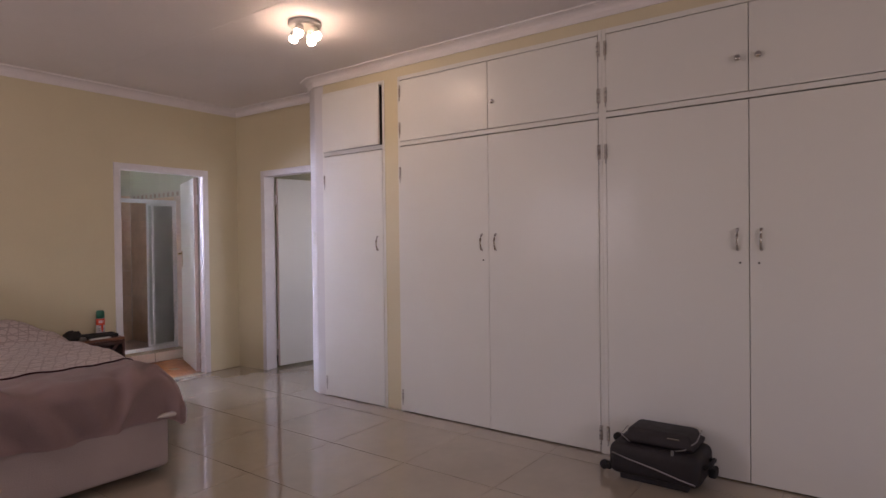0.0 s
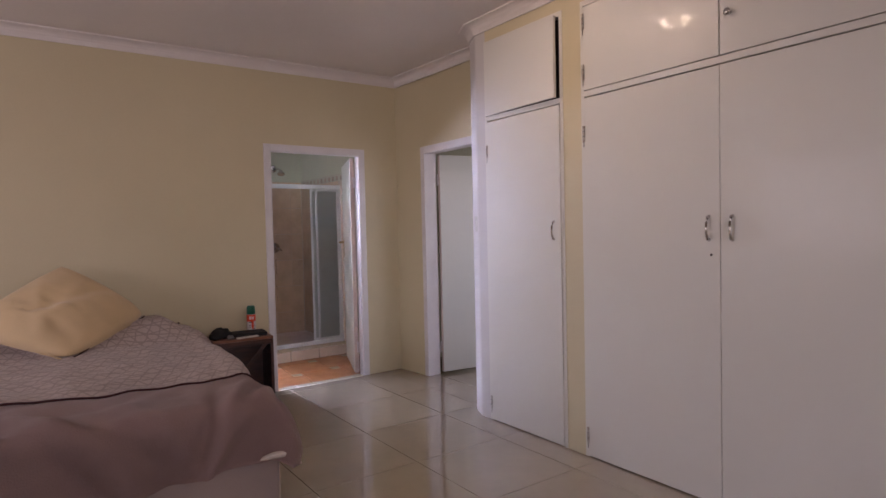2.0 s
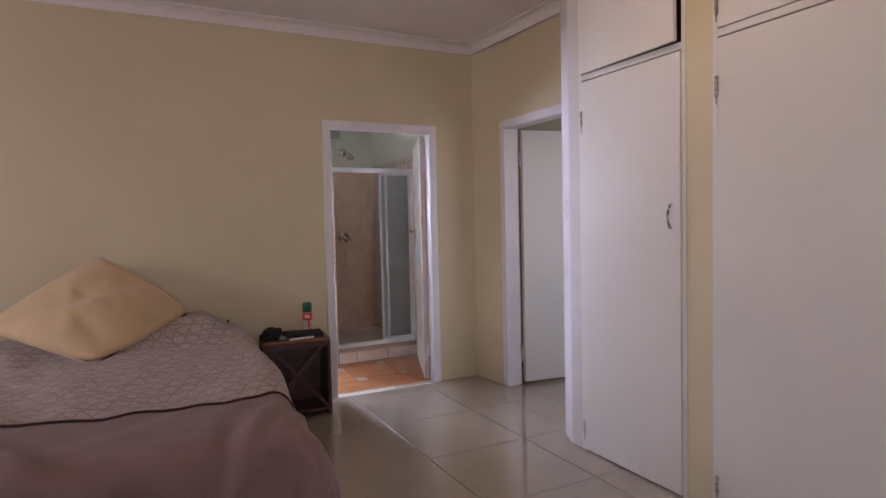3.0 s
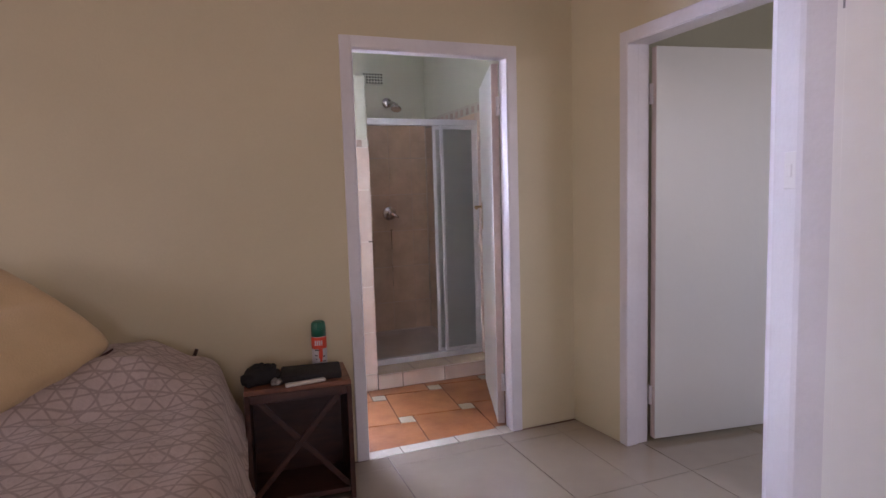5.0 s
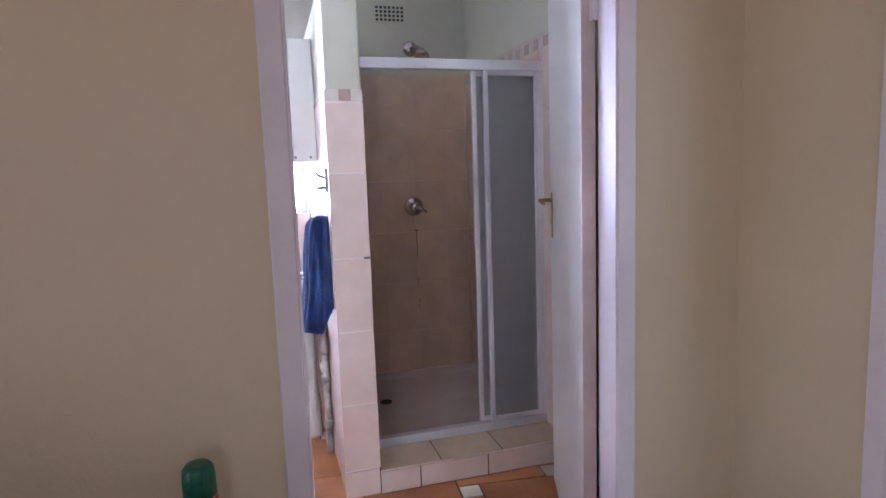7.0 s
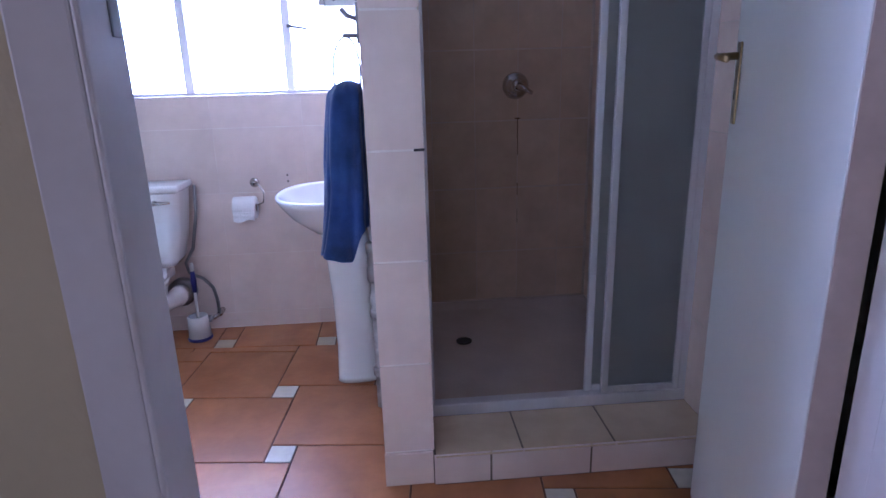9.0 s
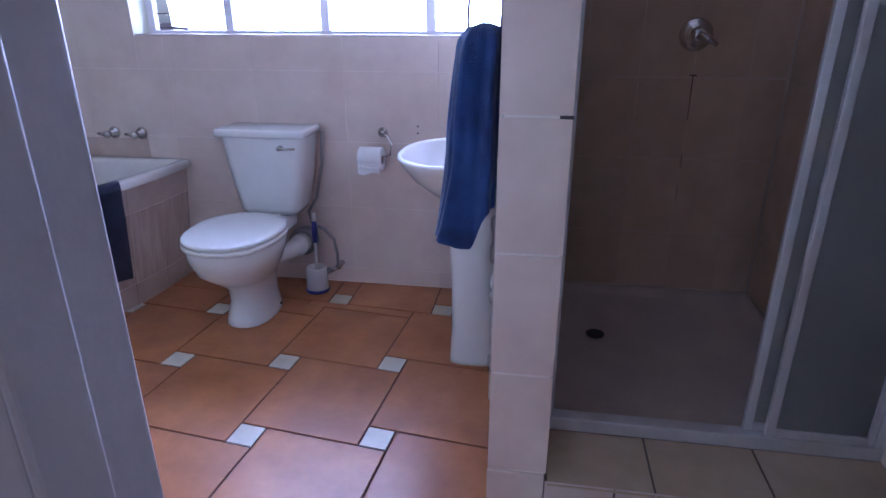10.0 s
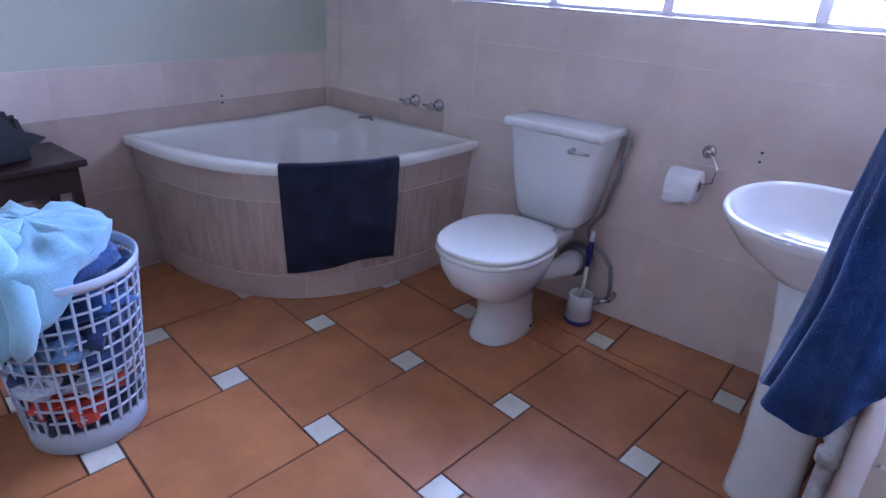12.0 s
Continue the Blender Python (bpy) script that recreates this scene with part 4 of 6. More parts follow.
# ---- bathroom fittings ----
def toilet():
    X = 1.852
    t = thing("toilet", (X, 7.4, 0), "white close-coupled toilet with closed lid", "toilet")

    def egg(cx, cy, rx, ry_front, ry_back, n=36):
        out = []
        for i in range(n):
            a = 2 * math.pi * i / n
            c, s = math.cos(a), math.sin(a)
            e = 0.85
            px = rx * math.copysign(abs(c) ** e, c)
            py = (ry_back if s > 0 else ry_front) * math.copysign(abs(s) ** e, s)
            out.append((cx + px, cy + py))
        return out
    # pan: foot, waist, bowl, rim
    levels = [(0.0, 0.098, -0.085, 0.150, 0.155), (0.004, 0.100, -0.085, 0.152, 0.157), (0.03, 0.096, -0.085, 0.145, 0.15), (0.10, 0.083, -0.088, 0.122, 0.135), (0.17, 0.088, -0.10, 0.132, 0.14),
              (0.22, 0.112, -0.14, 0.165, 0.16), (0.28, 0.150, -0.18, 0.205, 0.18), (0.34, 0.172, -0.19, 0.225, 0.19), (0.385, 0.178, -0.19, 0.232, 0.19), (0.392, 0.172, -0.19, 0.226, 0.186)]
    bm = bmesh.new()
    rows = []
    for z, rx, cy, rf, rb in levels:
        rows.append([(px, py, z) for px, py in egg(-0.026 * (1 - z / 0.392), cy + 0.02, rx, rf, rb)])
    vr = grid_surface(bm, rows, close_u=True)
    bm.faces.new(vr[-1])
    bm.faces.new(vr[0][::-1])
    # shelf that carries the cistern
    add_box(bm, -0.105, 0.105, -0.02, 0.18, 0.335, 0.392, 0.015, 3)
    part("pan", bm, M_CERAMIC, t, "", True)
    bm = bmesh.new()
    vr = grid_surface(bm, [[(px, py, z) for px, py in egg(0, -0.175, 0.186 + o, 0.243 + o, 0.19)] for z, o in ((0.394, -0.008), (0.397, 0), (0.408, 0.002), (0.414, -0.004))], close_u=True)
    bm.faces.new(vr[0][::-1])
    bm.faces.new(vr[-1])
    part("seat", bm, M_SEAT, t, "white plastic seat", True)
    bm = bmesh.new()
    vr = grid_surface(bm, [[(px, py + 0.0, z) for px, py in egg(0, -0.175, 0.184 + o, 0.241 + o, 0.19)] for z, o in ((0.4155, -0.006), (0.417, 0), (0.427, 0.0), (0.4315, -0.003), (0.4335, -0.010), (0.4345, -0.05), (0.435, -0.13))], close_u=True)
    bm.faces.new(vr[-1])
    bm.faces.new(vr[0][::-1])
    part("lid", bm, M_SEAT, t, "closed white lid", True)
    for x in (-0.075, 0.075):
        part("hinge", lathe([(0.013, -0.02), (0.013, 0.02)], 12, pose(x, 0.022, 0.415, 0, 90, 0)), M_SEAT, t)
    # cistern tapering downwards, lid overhanging
    bm = bmesh.new()
    rows = []
    for z, hw, y0, y1 in ((0.395, 0.125, 0.112, 0.26), (0.42, 0.140, 0.107, 0.272), (0.55, 0.166, 0.102, 0.278), (0.73, 0.189, 0.094, 0.282), (0.735, 0.189, 0.094, 0.282)):
        ring = []
        for cx, cy, a0 in ((hw - 0.03, y1 - 0.02, 0), (-hw + 0.03, y1 - 0.02, 90), (-hw + 0.045, y0 + 0.045, 180), (hw - 0.045, y0 + 0.045, 270)):
            r = 0.02 if cy > 0.2 else 0.045
            r2 = 0.03 if cy > 0.2 else 0.045
            for k in range(5):
                a = radians(a0 + 22.5 * k)
                ring.append((cx + r2 * math.cos(a), cy + r * math.sin(a), z))
        rows.append(ring)
    vr = grid_surface(bm, rows, close_u=True)
    bm.faces.new(vr[0][::-1])
    bm.faces.new(vr[-1])
    part("cistern", bm, M_CERAMIC, t, "", True)
    part("cistern_lid", box(-0.203, 0.200, 0.080, 0.290, 0.735, 0.770, 0.014, 4), M_CERAMIC, t, "", True)
    lv = tube([(0.09, 0.094, 0.695), (0.09, 0.074, 0.695), (0.105, 0.067, 0.696), (0.165, 0.064, 0.700)], [0.013, 0.010, 0.007, 0.005], 10)
    part("flush_lever", lv, M_CHROME, t, "chrome flush lever", True)
    part("outlet_pipe", tube([(0.03, 0.0, 0.235), (0.075, 0.10, 0.228), (0.09, 0.17, 0.225), (0.09, 0.172, 0.225), (0.09, 0.24, 0.225)], [0.036, 0.037, 0.038, 0.046, 0.046], 20), M_SEAT, t, "white plastic soil connector", True)
    part("outlet_seal", lathe([(0.05, 0), (0.066, 0), (0.066, 0.05), (0.05, 0.05)], 24, pose(0.09, 0.285, 0.225, 90, 0, 0)), M_STEEL, t, "dark rubber collar at the wall", True)
    for x in (0.074,):
        part("bolt_cap", lathe([(0.007, 0), (0.004, 0.005)], 10, pose(x, -0.02, 0.03, 0, 90, 0)), M_DARK, t)


toilet()


def water_supply():
    s = thing("water_supply_pipe", (2.08, 7.70, 0.10), "flexible grey supply hose with angle valve", "pipe")
    pts = [(-0.02, -0.02, 0.64), (-0.028, -0.03, 0.5), (-0.06, -0.04, 0.34), (-0.10, -0.05, 0.27), (-0.09, -0.05, 0.22), (-0.03, -0.05, 0.19), (0.012, -0.05, 0.14), (0.022, -0.045, 0.07), (0.022, -0.04, 0.0)]
    part("hose", tube(pts, 0.008, 8), M_STEEL, s, "", True)
    bm = tube([(0.022, 0.017, 0.0), (0.022, -0.045, 0.0)], 0.014, 12)
    add_tube(bm, [(0.022, -0.045, 0.0), (-0.01, -0.065, -0.015)], 0.010, 10)
    part("valve", bm, M_CHROME, s, "chrome angle valve", True)
    part("valve_knob", lathe([(0.016, 0), (0.018, 0.01), (0.012, 0.022)], 14, pose(-0.012, -0.066, -0.016, 60, 0, -60)), M_STEEL, s, "", True)


water_supply()


def toilet_brush():
    b = thing("toilet_brush", (2.015, 7.60, 0), "white toilet brush with blue grip in its holder", "toilet brush")
    blue = material("dark_blue_plastic", (0.03, 0.03, 0.22), 0.35)
    part("holder_foot", lathe([(0.056, 0), (0.058, 0.006), (0.054, 0.014)], 28), blue, b, "blue plastic foot ring", True)
    part("holder", lathe([(0.053, 0.0145), (0.047, 0.115), (0.043, 0.12), (0.040, 0.115), (0.040, 0.03)], 28), M_SEAT, b, "", True)
    part("stick", tube([(0, 0, 0.05), (0.004, 0, 0.24)], 0.007, 10), M_SEAT, b, "", True)
    part("grip", tube([(0.004, 0, 0.24), (0.005, 0, 0.30), (0.006, 0, 0.345)], [0.011, 0.014, 0.009], 12), blue, b, "blue grip", True)
    part("tip", tube([(0.006, 0, 0.345), (0.007, 0, 0.385)], [0.011, 0.008], 12), M_SEAT, b, "", True)


toilet_brush()


def toilet_roll():
    h = thing("toilet_roll_holder", (2.33, 7.712, 0.735), "chrome wall holder carrying a toilet roll", "roll holder")
    part("rose", lathe([(0.023, 0), (0.021, 0.006), (0.010, 0.012), (0.009, 0.03)], 20, pose(0, -0.001, 0, 90, 0, 0)), M_CHROME, h, "round chrome rose", True)
    part("arm", tube([(0, -0.03, 0), (0.03, -0.045, -0.005), (0.05, -0.055, -0.04), (0.045, -0.06, -0.085), (0.0, -0.062, -0.10), (-0.10, -0.062, -0.10)], 0.004, 8), M_CHROME, h, "bent chrome arm", True)
    r = thing("toilet_roll", (2.29, 7.65, 0.628), "part-used white toilet roll", "toilet roll")
    part("roll", lathe([(0.020, -0.05), (0.052, -0.05), (0.053, -0.047), (0.053, 0.047), (0.052, 0.05), (0.020, 0.05)], 30, pose(0, 0, 0, 0, 90, 0), cap=False), M_PAPER, r, "", True)
    part("core", lathe([(0.0202, -0.049), (0.0202, 0.049)], 20, pose(0, 0, 0, 0, 90, 0), cap=False), M_DIVAN, r, "card core")
    bm = bmesh.new()
    rows = [[(x, -0.0535 + wobble((x * 9, k, 0), 1.3, 0.006), -0.006 * k + (0.006 * math.sin(x * 70) if k == 9 else 0)) for x in [-0.048 + 0.012 * i for i in range(9)]] for k in range(10)]
    grid_surface(bm, rows)
    part("loose_sheet", bm, M_PAPER, r, "loose hanging sheet", True)


toilet_roll()


def basin():
    b = thing("pedestal_basin", (2.945, 7.17, 0), "white ceramic pedestal basin against the partition", "basin")
    Z = 0.775

    def outline(s, z, dx=0.0):
        out = []
        for i in range(44):
            a = 2 * math.pi * i / 44
            c, q = math.cos(a), math.sin(a)
            ex = -0.205 + (0.20 if c > 0 else 0.205) * s * math.copysign(abs(c) ** (0.6 if c > 0 else 0.9), c)
            out.append((ex + dx, 0.26 * s * math.copysign(abs(q) ** 0.9, q), z))
        return out
    bm = bmesh.new()
    rows = [outline(0.30, Z - 0.165, 0.05), outline(0.52, Z - 0.145, 0.03), outline(0.80, Z - 0.082, 0.01), outline(0.95, Z - 0.028), outline(1.0, Z - 0.008), outline(0.99, Z), outline(0.95, Z + 0.002),
            outline(0.90, Z - 0.008), outline(0.84, Z - 0.03), outline(0.66, Z - 0.08), outline(0.35, Z - 0.11), outline(0.08, Z - 0.115)]
    vr = grid_surface(bm, rows, close_u=True)
    bm.faces.new(vr[-1])
    bm.faces.new(vr[0][::-1])
    part("bowl", bm, M_CERAMIC, b, "", True)
    bm = bmesh.new()
    rows = []
    for z, w, d, cx in ((0.0, 0.088, 0.085, -0.125), (0.02, 0.085, 0.082, -0.125), (0.15, 0.080, 0.075, -0.125), (0.35, 0.080, 0.075, -0.13), (0.50, 0.086, 0.084, -0.135), (0.625, 0.098, 0.095, -0.14)):
        ring = []
        for i in range(28):
            a = math.pi * 2 * i / 28
            c, q = math.cos(a), math.sin(a)
            ring.append((cx - 0.012 + w * math.copysign(abs(c) ** 0.55, c), d * math.copysign(abs(q) ** 0.6, q) - 0.035 * (1 - z / 0.9), z))
        rows.append(ring)
    vr = grid_surface(bm, rows, close_u=True)
    bm.faces.new(vr[-1])
    bm.faces.new(vr[0][::-1])
    part("pedestal", bm, M_CERAMIC, b, "", True)
    for q in (-0.10, 0.10):
        tp = part("tap", tube([(-0.05, q, Z), (-0.05, q, Z + 0.055), (-0.075, q, Z + 0.075), (-0.13, q, Z + 0.055)], [0.016, 0.013, 0.011, 0.010], 12), M_CHROME, b, "chrome basin tap", True)
        part("tap_head", lathe([(0.018, 0), (0.02, 0.02), (0.012, 0.03)], 12, pose(-0.05, q, Z + 0.072)), M_CHROME, tp, "", True)


basin()


def basin_waste():
    w = thing("basin_waste_pipe", (2.908, 6.86, 0.0), "grimy white waste pipe beside the pedestal", "pipe")
    part("riser", tube([(0, 0, 0.0), (0, 0, 0.20), (0.001, 0, 0.52)], 0.017, 16), M_GRIME, w, "", True)
    part("joint", lathe([(0.024, 0.50), (0.027, 0.51), (0.027, 0.55), (0.022, 0.56), (0.022, 0.60), (0.026, 0.605), (0.026, 0.64), (0.019, 0.65)], 18), M_STEEL, w, "dark threaded joint", True)
    part("trap", tube([(0, 0, 0.64), (0, 0.02, 0.68), (-0.01, 0.10, 0.69), (-0.04, 0.22, 0.66), (-0.06, 0.32, 0.62)], 0.015, 12), M_STEEL, w, "", True)
    for z in (0.13, 0.36):
        part("collar", lathe([(0.0215, z), (0.0245, z + 0.005), (0.0245, z + 0.03), (0.0215, z + 0.035)], 16), M_GRIME, w, "", True)
    part("elbow", tube([(-0.004, 0, 0.42), (-0.004, 0.06, 0.42), (-0.004, 0.17, 0.40)], [0.019, 0.021, 0.019], 14), M_SEAT, w, "white plastic branch", True)

basin_waste()


def towel_ring():
    r = thing("towel_ring", (2.932, 6.465, 1.33), "dark metal towel ring fixed to the partition", "towel ring")
    part("bracket", box(-0.014, 0.0, -0.014, 0.014, -0.05, 0.05, 0.004), M_STEEL, r, "", True)
    part("hook", tube([(-0.012, 0, 0.01), (-0.035, 0, 0.018), (-0.05, 0, 0.035)], 0.006, 8), M_STEEL, r, "", True)
    part("arm", tube([(-0.012, 0, -0.03), (-0.05, 0, -0.03)], 0.006, 8), M_STEEL, r, "", True)
    part("ring", tube([Vector((-0.045, 0, -0.12)) + Vector((0.035 * math.cos(radians(a)), 0.075 * 0.3 * math.sin(radians(a)), 0.09 * math.sin(radians(a)))) for a in range(0, 360, 15)], 0.003, 6, True), M_STEEL, r, "thin wire ring", True)


towel_ring()


def hand_towel():
    """Pulled through the ring: a rounded fold at the top, two long layers hanging in soft pleats."""
    t = thing("hand_towel", (2.893, 6.455, 1.19), "dark blue hand towel hanging from a ring", "towel")
    bm = bmesh.new()
    nk, nz = 96, 40
    rows = []
    for j in range(nz + 1):
        v = j / nz
        ring = []
        cap = math.sqrt(max(0.0, 1 - (1 - min(1.0, v / 0.09)) ** 2))
        for i in range(nk):
            a = 2 * math.pi * i / nk
            c, s = math.cos(a), math.sin(a)
            rx = (0.050 + 0.034 * v) * (0.15 + 0.85 * cap)
            ry = (0.040 + 0.018 * v) * (0.15 + 0.85 * cap)
            pleat = 1 + (0.15 * math.sin(3 * a + 0.7 + 0.5 * v) + 0.15 * math.sin(6 * a + 2.2 - 0.4 * v) + 0.07 * math.sin(11 * a + 1.0 + 0.8 * v)) * (0.35 + 0.65 * v)
            bottom = 0.468 - 0.10 / (1 + math.exp(-(c - 0.25) * 14)) - 0.016 * math.sin(a * 2 + 0.5)
            z = -bottom * v
            lean = -0.004 - 0.020 * v
            soft = 1 + 0.16 * noise.noise((c * 1.5, s * 1.5, v * 2.2)) + 0.05 * noise.noise((c * 4, s * 4, v * 5))
            ring.append((min(lean + rx * c * pleat * soft, 0.030), ry * s * pleat * soft - 0.012 * v, z + wobble((i, j, 0), 0.35, 0.003)))
        rows.append(ring)
    vr = grid_surface(bm, rows, close_u=True)
    bm.faces.new(vr[0])
    bmesh.ops.solidify(bm, geom=bm.faces[:], thickness=0.006)
    part("cloth", bm, M_BLUETOWEL, t, "", True)


hand_towel()


def wall_cabinet():
    c = thing("wall_cabinet", (2.931, 7.12, 1.42), "white wall cabinet above the basin", "cabinet")
    part("body", box(-0.13, 0.0, -0.22, 0.22, 0, 0.56, 0.004), M_ENAMEL, c)
    for y0, y1 in ((-0.22, -0.002), (0.002, 0.22)):
        d = part("door", box(-0.150, -0.132, y0, y1, 0.002, 0.558, 0.003), M_ENAMEL, c)
    for x in (-0.10, -0.03):
        part("screw_cap", lathe([(0.006, 0), (0.005, 0.003)], 12, pose(x, -0.2205, 0.02, 90, 0, 0)), M_STEEL, c)


wall_cabinet()


# corner bath
TA, TB = 0.985, 1.075   # reach along the window wall and along the left wall


def bath_curve(a, b, n, count, inset=0.0):
    pts = []
    for i in range(count + 1):
        t = math.pi / 2 * i / count
        c, s = math.cos(t), math.sin(t)
        pts.append((BL + (a - inset) * c ** (2 / n), BY1 - (b - inset) * s ** (2 / n)))
    return pts


def corner_bath():
    b = thing("corner_bath", (BL + 0.4, BY1 - 0.4, 0), "off-white corner bath set in a tiled surround", "bath")
    o = (BL + 0.4, BY1 - 0.4)
    out = bath_curve(TA, TB, 2.9, 30)
    loop = [(BL + 0.004, BY1 - 0.004)] + out
    n = len(loop)
    # resample the outline so that it can shrink towards the tub's middle
    cx, cy = BL + 0.44, BY1 - 0.48

    def dense(pts):
        res = []
        for (x0, y0), (x1, y1) in zip(pts, pts[1:] + pts[:1]):
            k = max(1, int(math.hypot(x1 - x0, y1 - y0) / 0.025))
            res += [(x0 + (x1 - x0) * i / k, y0 + (y1 - y0) * i / k) for i in range(k)]
        return res
    D = dense(loop)

    kx, ky = BL - cx, BY1 - cy
    kd = math.hypot(kx, ky)

    def ring(inset, z, seat_r=None, seat_z=None):
        """A ring of the shell, inset from the outline; towards the wall corner it swings in to seat_r for the moulded seat."""
        res = []
        for x, y in D:
            dx, dy = x - cx, y - cy
            d = math.hypot(dx, dy)
            k = max(0.0, min(1.0, ((dx * kx + dy * ky) / (d * kd) - 0.80) / 0.13))
            k = k * k * (3 - 2 * k)
            r = d - inset * (1.0 + 0.35 * max(0.0, (abs(dx) / d) ** 6 + (abs(dy) / d) ** 6))
            h = z
            if seat_r is not None:
                r, h = r + (min(seat_r, r) - r) * k, z + (seat_z - z) * k
            r = max(r, 0.03)
            res.append((cx + dx / d * r - o[0], cy + dy / d * r - o[1], h))
        return res
    rows = [[(x - o[0], y - o[1], 0.550) for x, y in D], [(x - o[0], y - o[1], 0.575) for x, y in D], ring(0.008, 0.584), ring(0.045, 0.583), ring(0.056, 0.578),
            ring(0.062, 0.565, 0.50, 0.570), ring(0.075, 0.50, 0.47, 0.552), ring(0.080, 0.47, 0.27, 0.548), ring(0.088, 0.44, 0.245, 0.535), ring(0.10, 0.40, 0.232, 0.50), ring(0.13, 0.30, 0.20, 0.32),
            ring(0.17, 0.23, 0.17, 0.24), ring(0.23, 0.20, 0.12, 0.20), ring(0.40, 0.19)]
    bm = bmesh.new()
    vr = grid_surface(bm, rows, close_u=True)
    bm.faces.new(vr[-1])
    part("shell", bm, M_ACRYLIC, b, "", True)
    part("spout", tube([(0.02, 0.30, 0.585), (0.02, 0.30, 0.60), (0.0, 0.24, 0.605)], [0.010, 0.009, 0.007], 10), M_STEEL, b, "small dark metal spout", True)


corner_bath()


def wall_tap(x):
    t = thing("bath_tap", (x, BY1 - 0.012, 0.70), "chrome wall tap over the bath", "tap", "bath taps")
    part("rose", lathe([(0.028, 0), (0.026, 0.008), (0.014, 0.014), (0.013, 0.05)], 20, pose(0, 0, 0, 90, 0, 0)), M_CHROME, t, "", True)
    bm = lathe([(0.016, 0.045), (0.018, 0.06), (0.012, 0.07)], 14, pose(0, 0, 0, 90, 0, 0))
    add_tube(bm, [(-0.045, -0.058, 0.004), (0.0, -0.060, 0), (0.02, -0.058, -0.002)], [0.006, 0.009, 0.006], 10)
    part("handle", bm, M_CHROME, t, "", True)
    return t


tap = wall_tap(1.02)
copy_thing(tap, pose(1.16, BY1 - 0.012, 0.70))


def bath_mat():
    """A towel mat over the bath's rim, following the curve and hanging outside it."""
    m = thing("bath_mat", (1.25, 6.98, 0.3), "dark navy towelling mat hung over the bath's edge", "bath mat")
    o = Vector((1.25, 6.98, 0.3))
    cur = bath_curve(TA, TB, 2.9, 60)
    seg = [p for p in cur if 1.14 < p[0] and 6.74 < p[1] < 7.255]
    rows = []
    for k in range(26):
        row = []
        for i, (x, y) in enumerate(seg):
            f = i / (len(seg) - 1)
            nx, ny = (x - BL), -(BY1 - y)
            d = math.hypot(nx, ny)
            nx, ny = nx / d, ny / d
            bottom = 0.16 + 0.015 * math.sin(f * 5)
            if k < 5:
                off, z = -0.014 + 0.005 * k, 0.594
            elif k == 5:
                off, z = 0.012, 0.589
            else:
                q = (k - 5) / 20
                z = 0.583 + (bottom - 0.583) * q
                off = 0.018 - 0.05 * q + 0.006 * math.sin(f * 9 + q * 3) * q + wobble((f * 3, q * 3, 0), 1.4, 0.006)
            row.append(Vector((x + nx * off, y + ny * off, z)) - o)
        rows.append(row)
    bm = bmesh.new()
    grid_surface(bm, rows[::-1])
    bmesh.ops.solidify(bm, geom=bm.faces[:], thickness=0.008)
    part("cloth", bm, M_NAVY, m)


bath_mat()


# laundry basket: slotted wall from upright and level bars, solid foot and rim
def laundry_basket():
    C = (1.245, 6.075)
    b = thing("laundry_basket", (C[0], C[1], 0), "white slotted plastic laundry basket full of clothes", "laundry basket")

    def rad(z):
        return 0.147 + 0.047 * z / 0.56
    part("foot_band", lathe([(0.138, 0), (rad(0.0) + 0.002, 0.006), (rad(0.075), 0.075), (rad(0.075) - 0.006, 0.078), (0.136, 0.02)], 48), M_PLASTIC, b, "", True)
    for k in range(1, 11):
        z = 0.078 + 0.040 * k
        part("level_bar", tube([(rad(z) * math.cos(2 * math.pi * i / 48), rad(z) * math.sin(2 * math.pi * i / 48), z) for i in range(48)], 0.0036, 6, True), M_PLASTIC, b)
    for k in range(32):
        a = 2 * math.pi * k / 32
        part("upright_bar", tube([(rad(z) * math.cos(a), rad(z) * math.sin(a), z) for z in (0.07, 0.30, 0.50)], 0.0040, 6), M_PLASTIC, b)
    part("rim", lathe([(rad(0.5) - 0.006, 0.495), (rad(0.5) + 0.004, 0.493), (rad(0.51) + 0.006, 0.506), (rad(0.51) + 0.006, 0.518), (rad(0.51) + 0.002, 0.522), (rad(0.51) - 0.004, 0.516), (rad(0.5) - 0.006, 0.495)], 48, cap=False), M_PLASTIC, b, "", True)
    return C, rad


BC, brad = laundry_basket()


def clothes(name, label, color, z, r, rz, ang, dist, seed, sheen=0.3):
    t = thing(name, (BC[0], BC[1], z), label, "clothes", "laundry in the basket")
    bm = bmesh.new()
    f = brad(z) / (0.178 + 0.03 * z / 0.56) * 0.97
    r, dist = r * f, dist * f
    lumpy(bm, r, r * 0.8, rz, 0.45, seed, pose(dist * math.cos(radians(ang)), dist * math.sin(radians(ang)), 0, 0, 0, ang + 40))
    part("cloth", bm, material("cloth_" + name, color, 0.9, vary=0.2, scale=20, fine=150, bump=0.4, sheen=sheen), t, "", True)


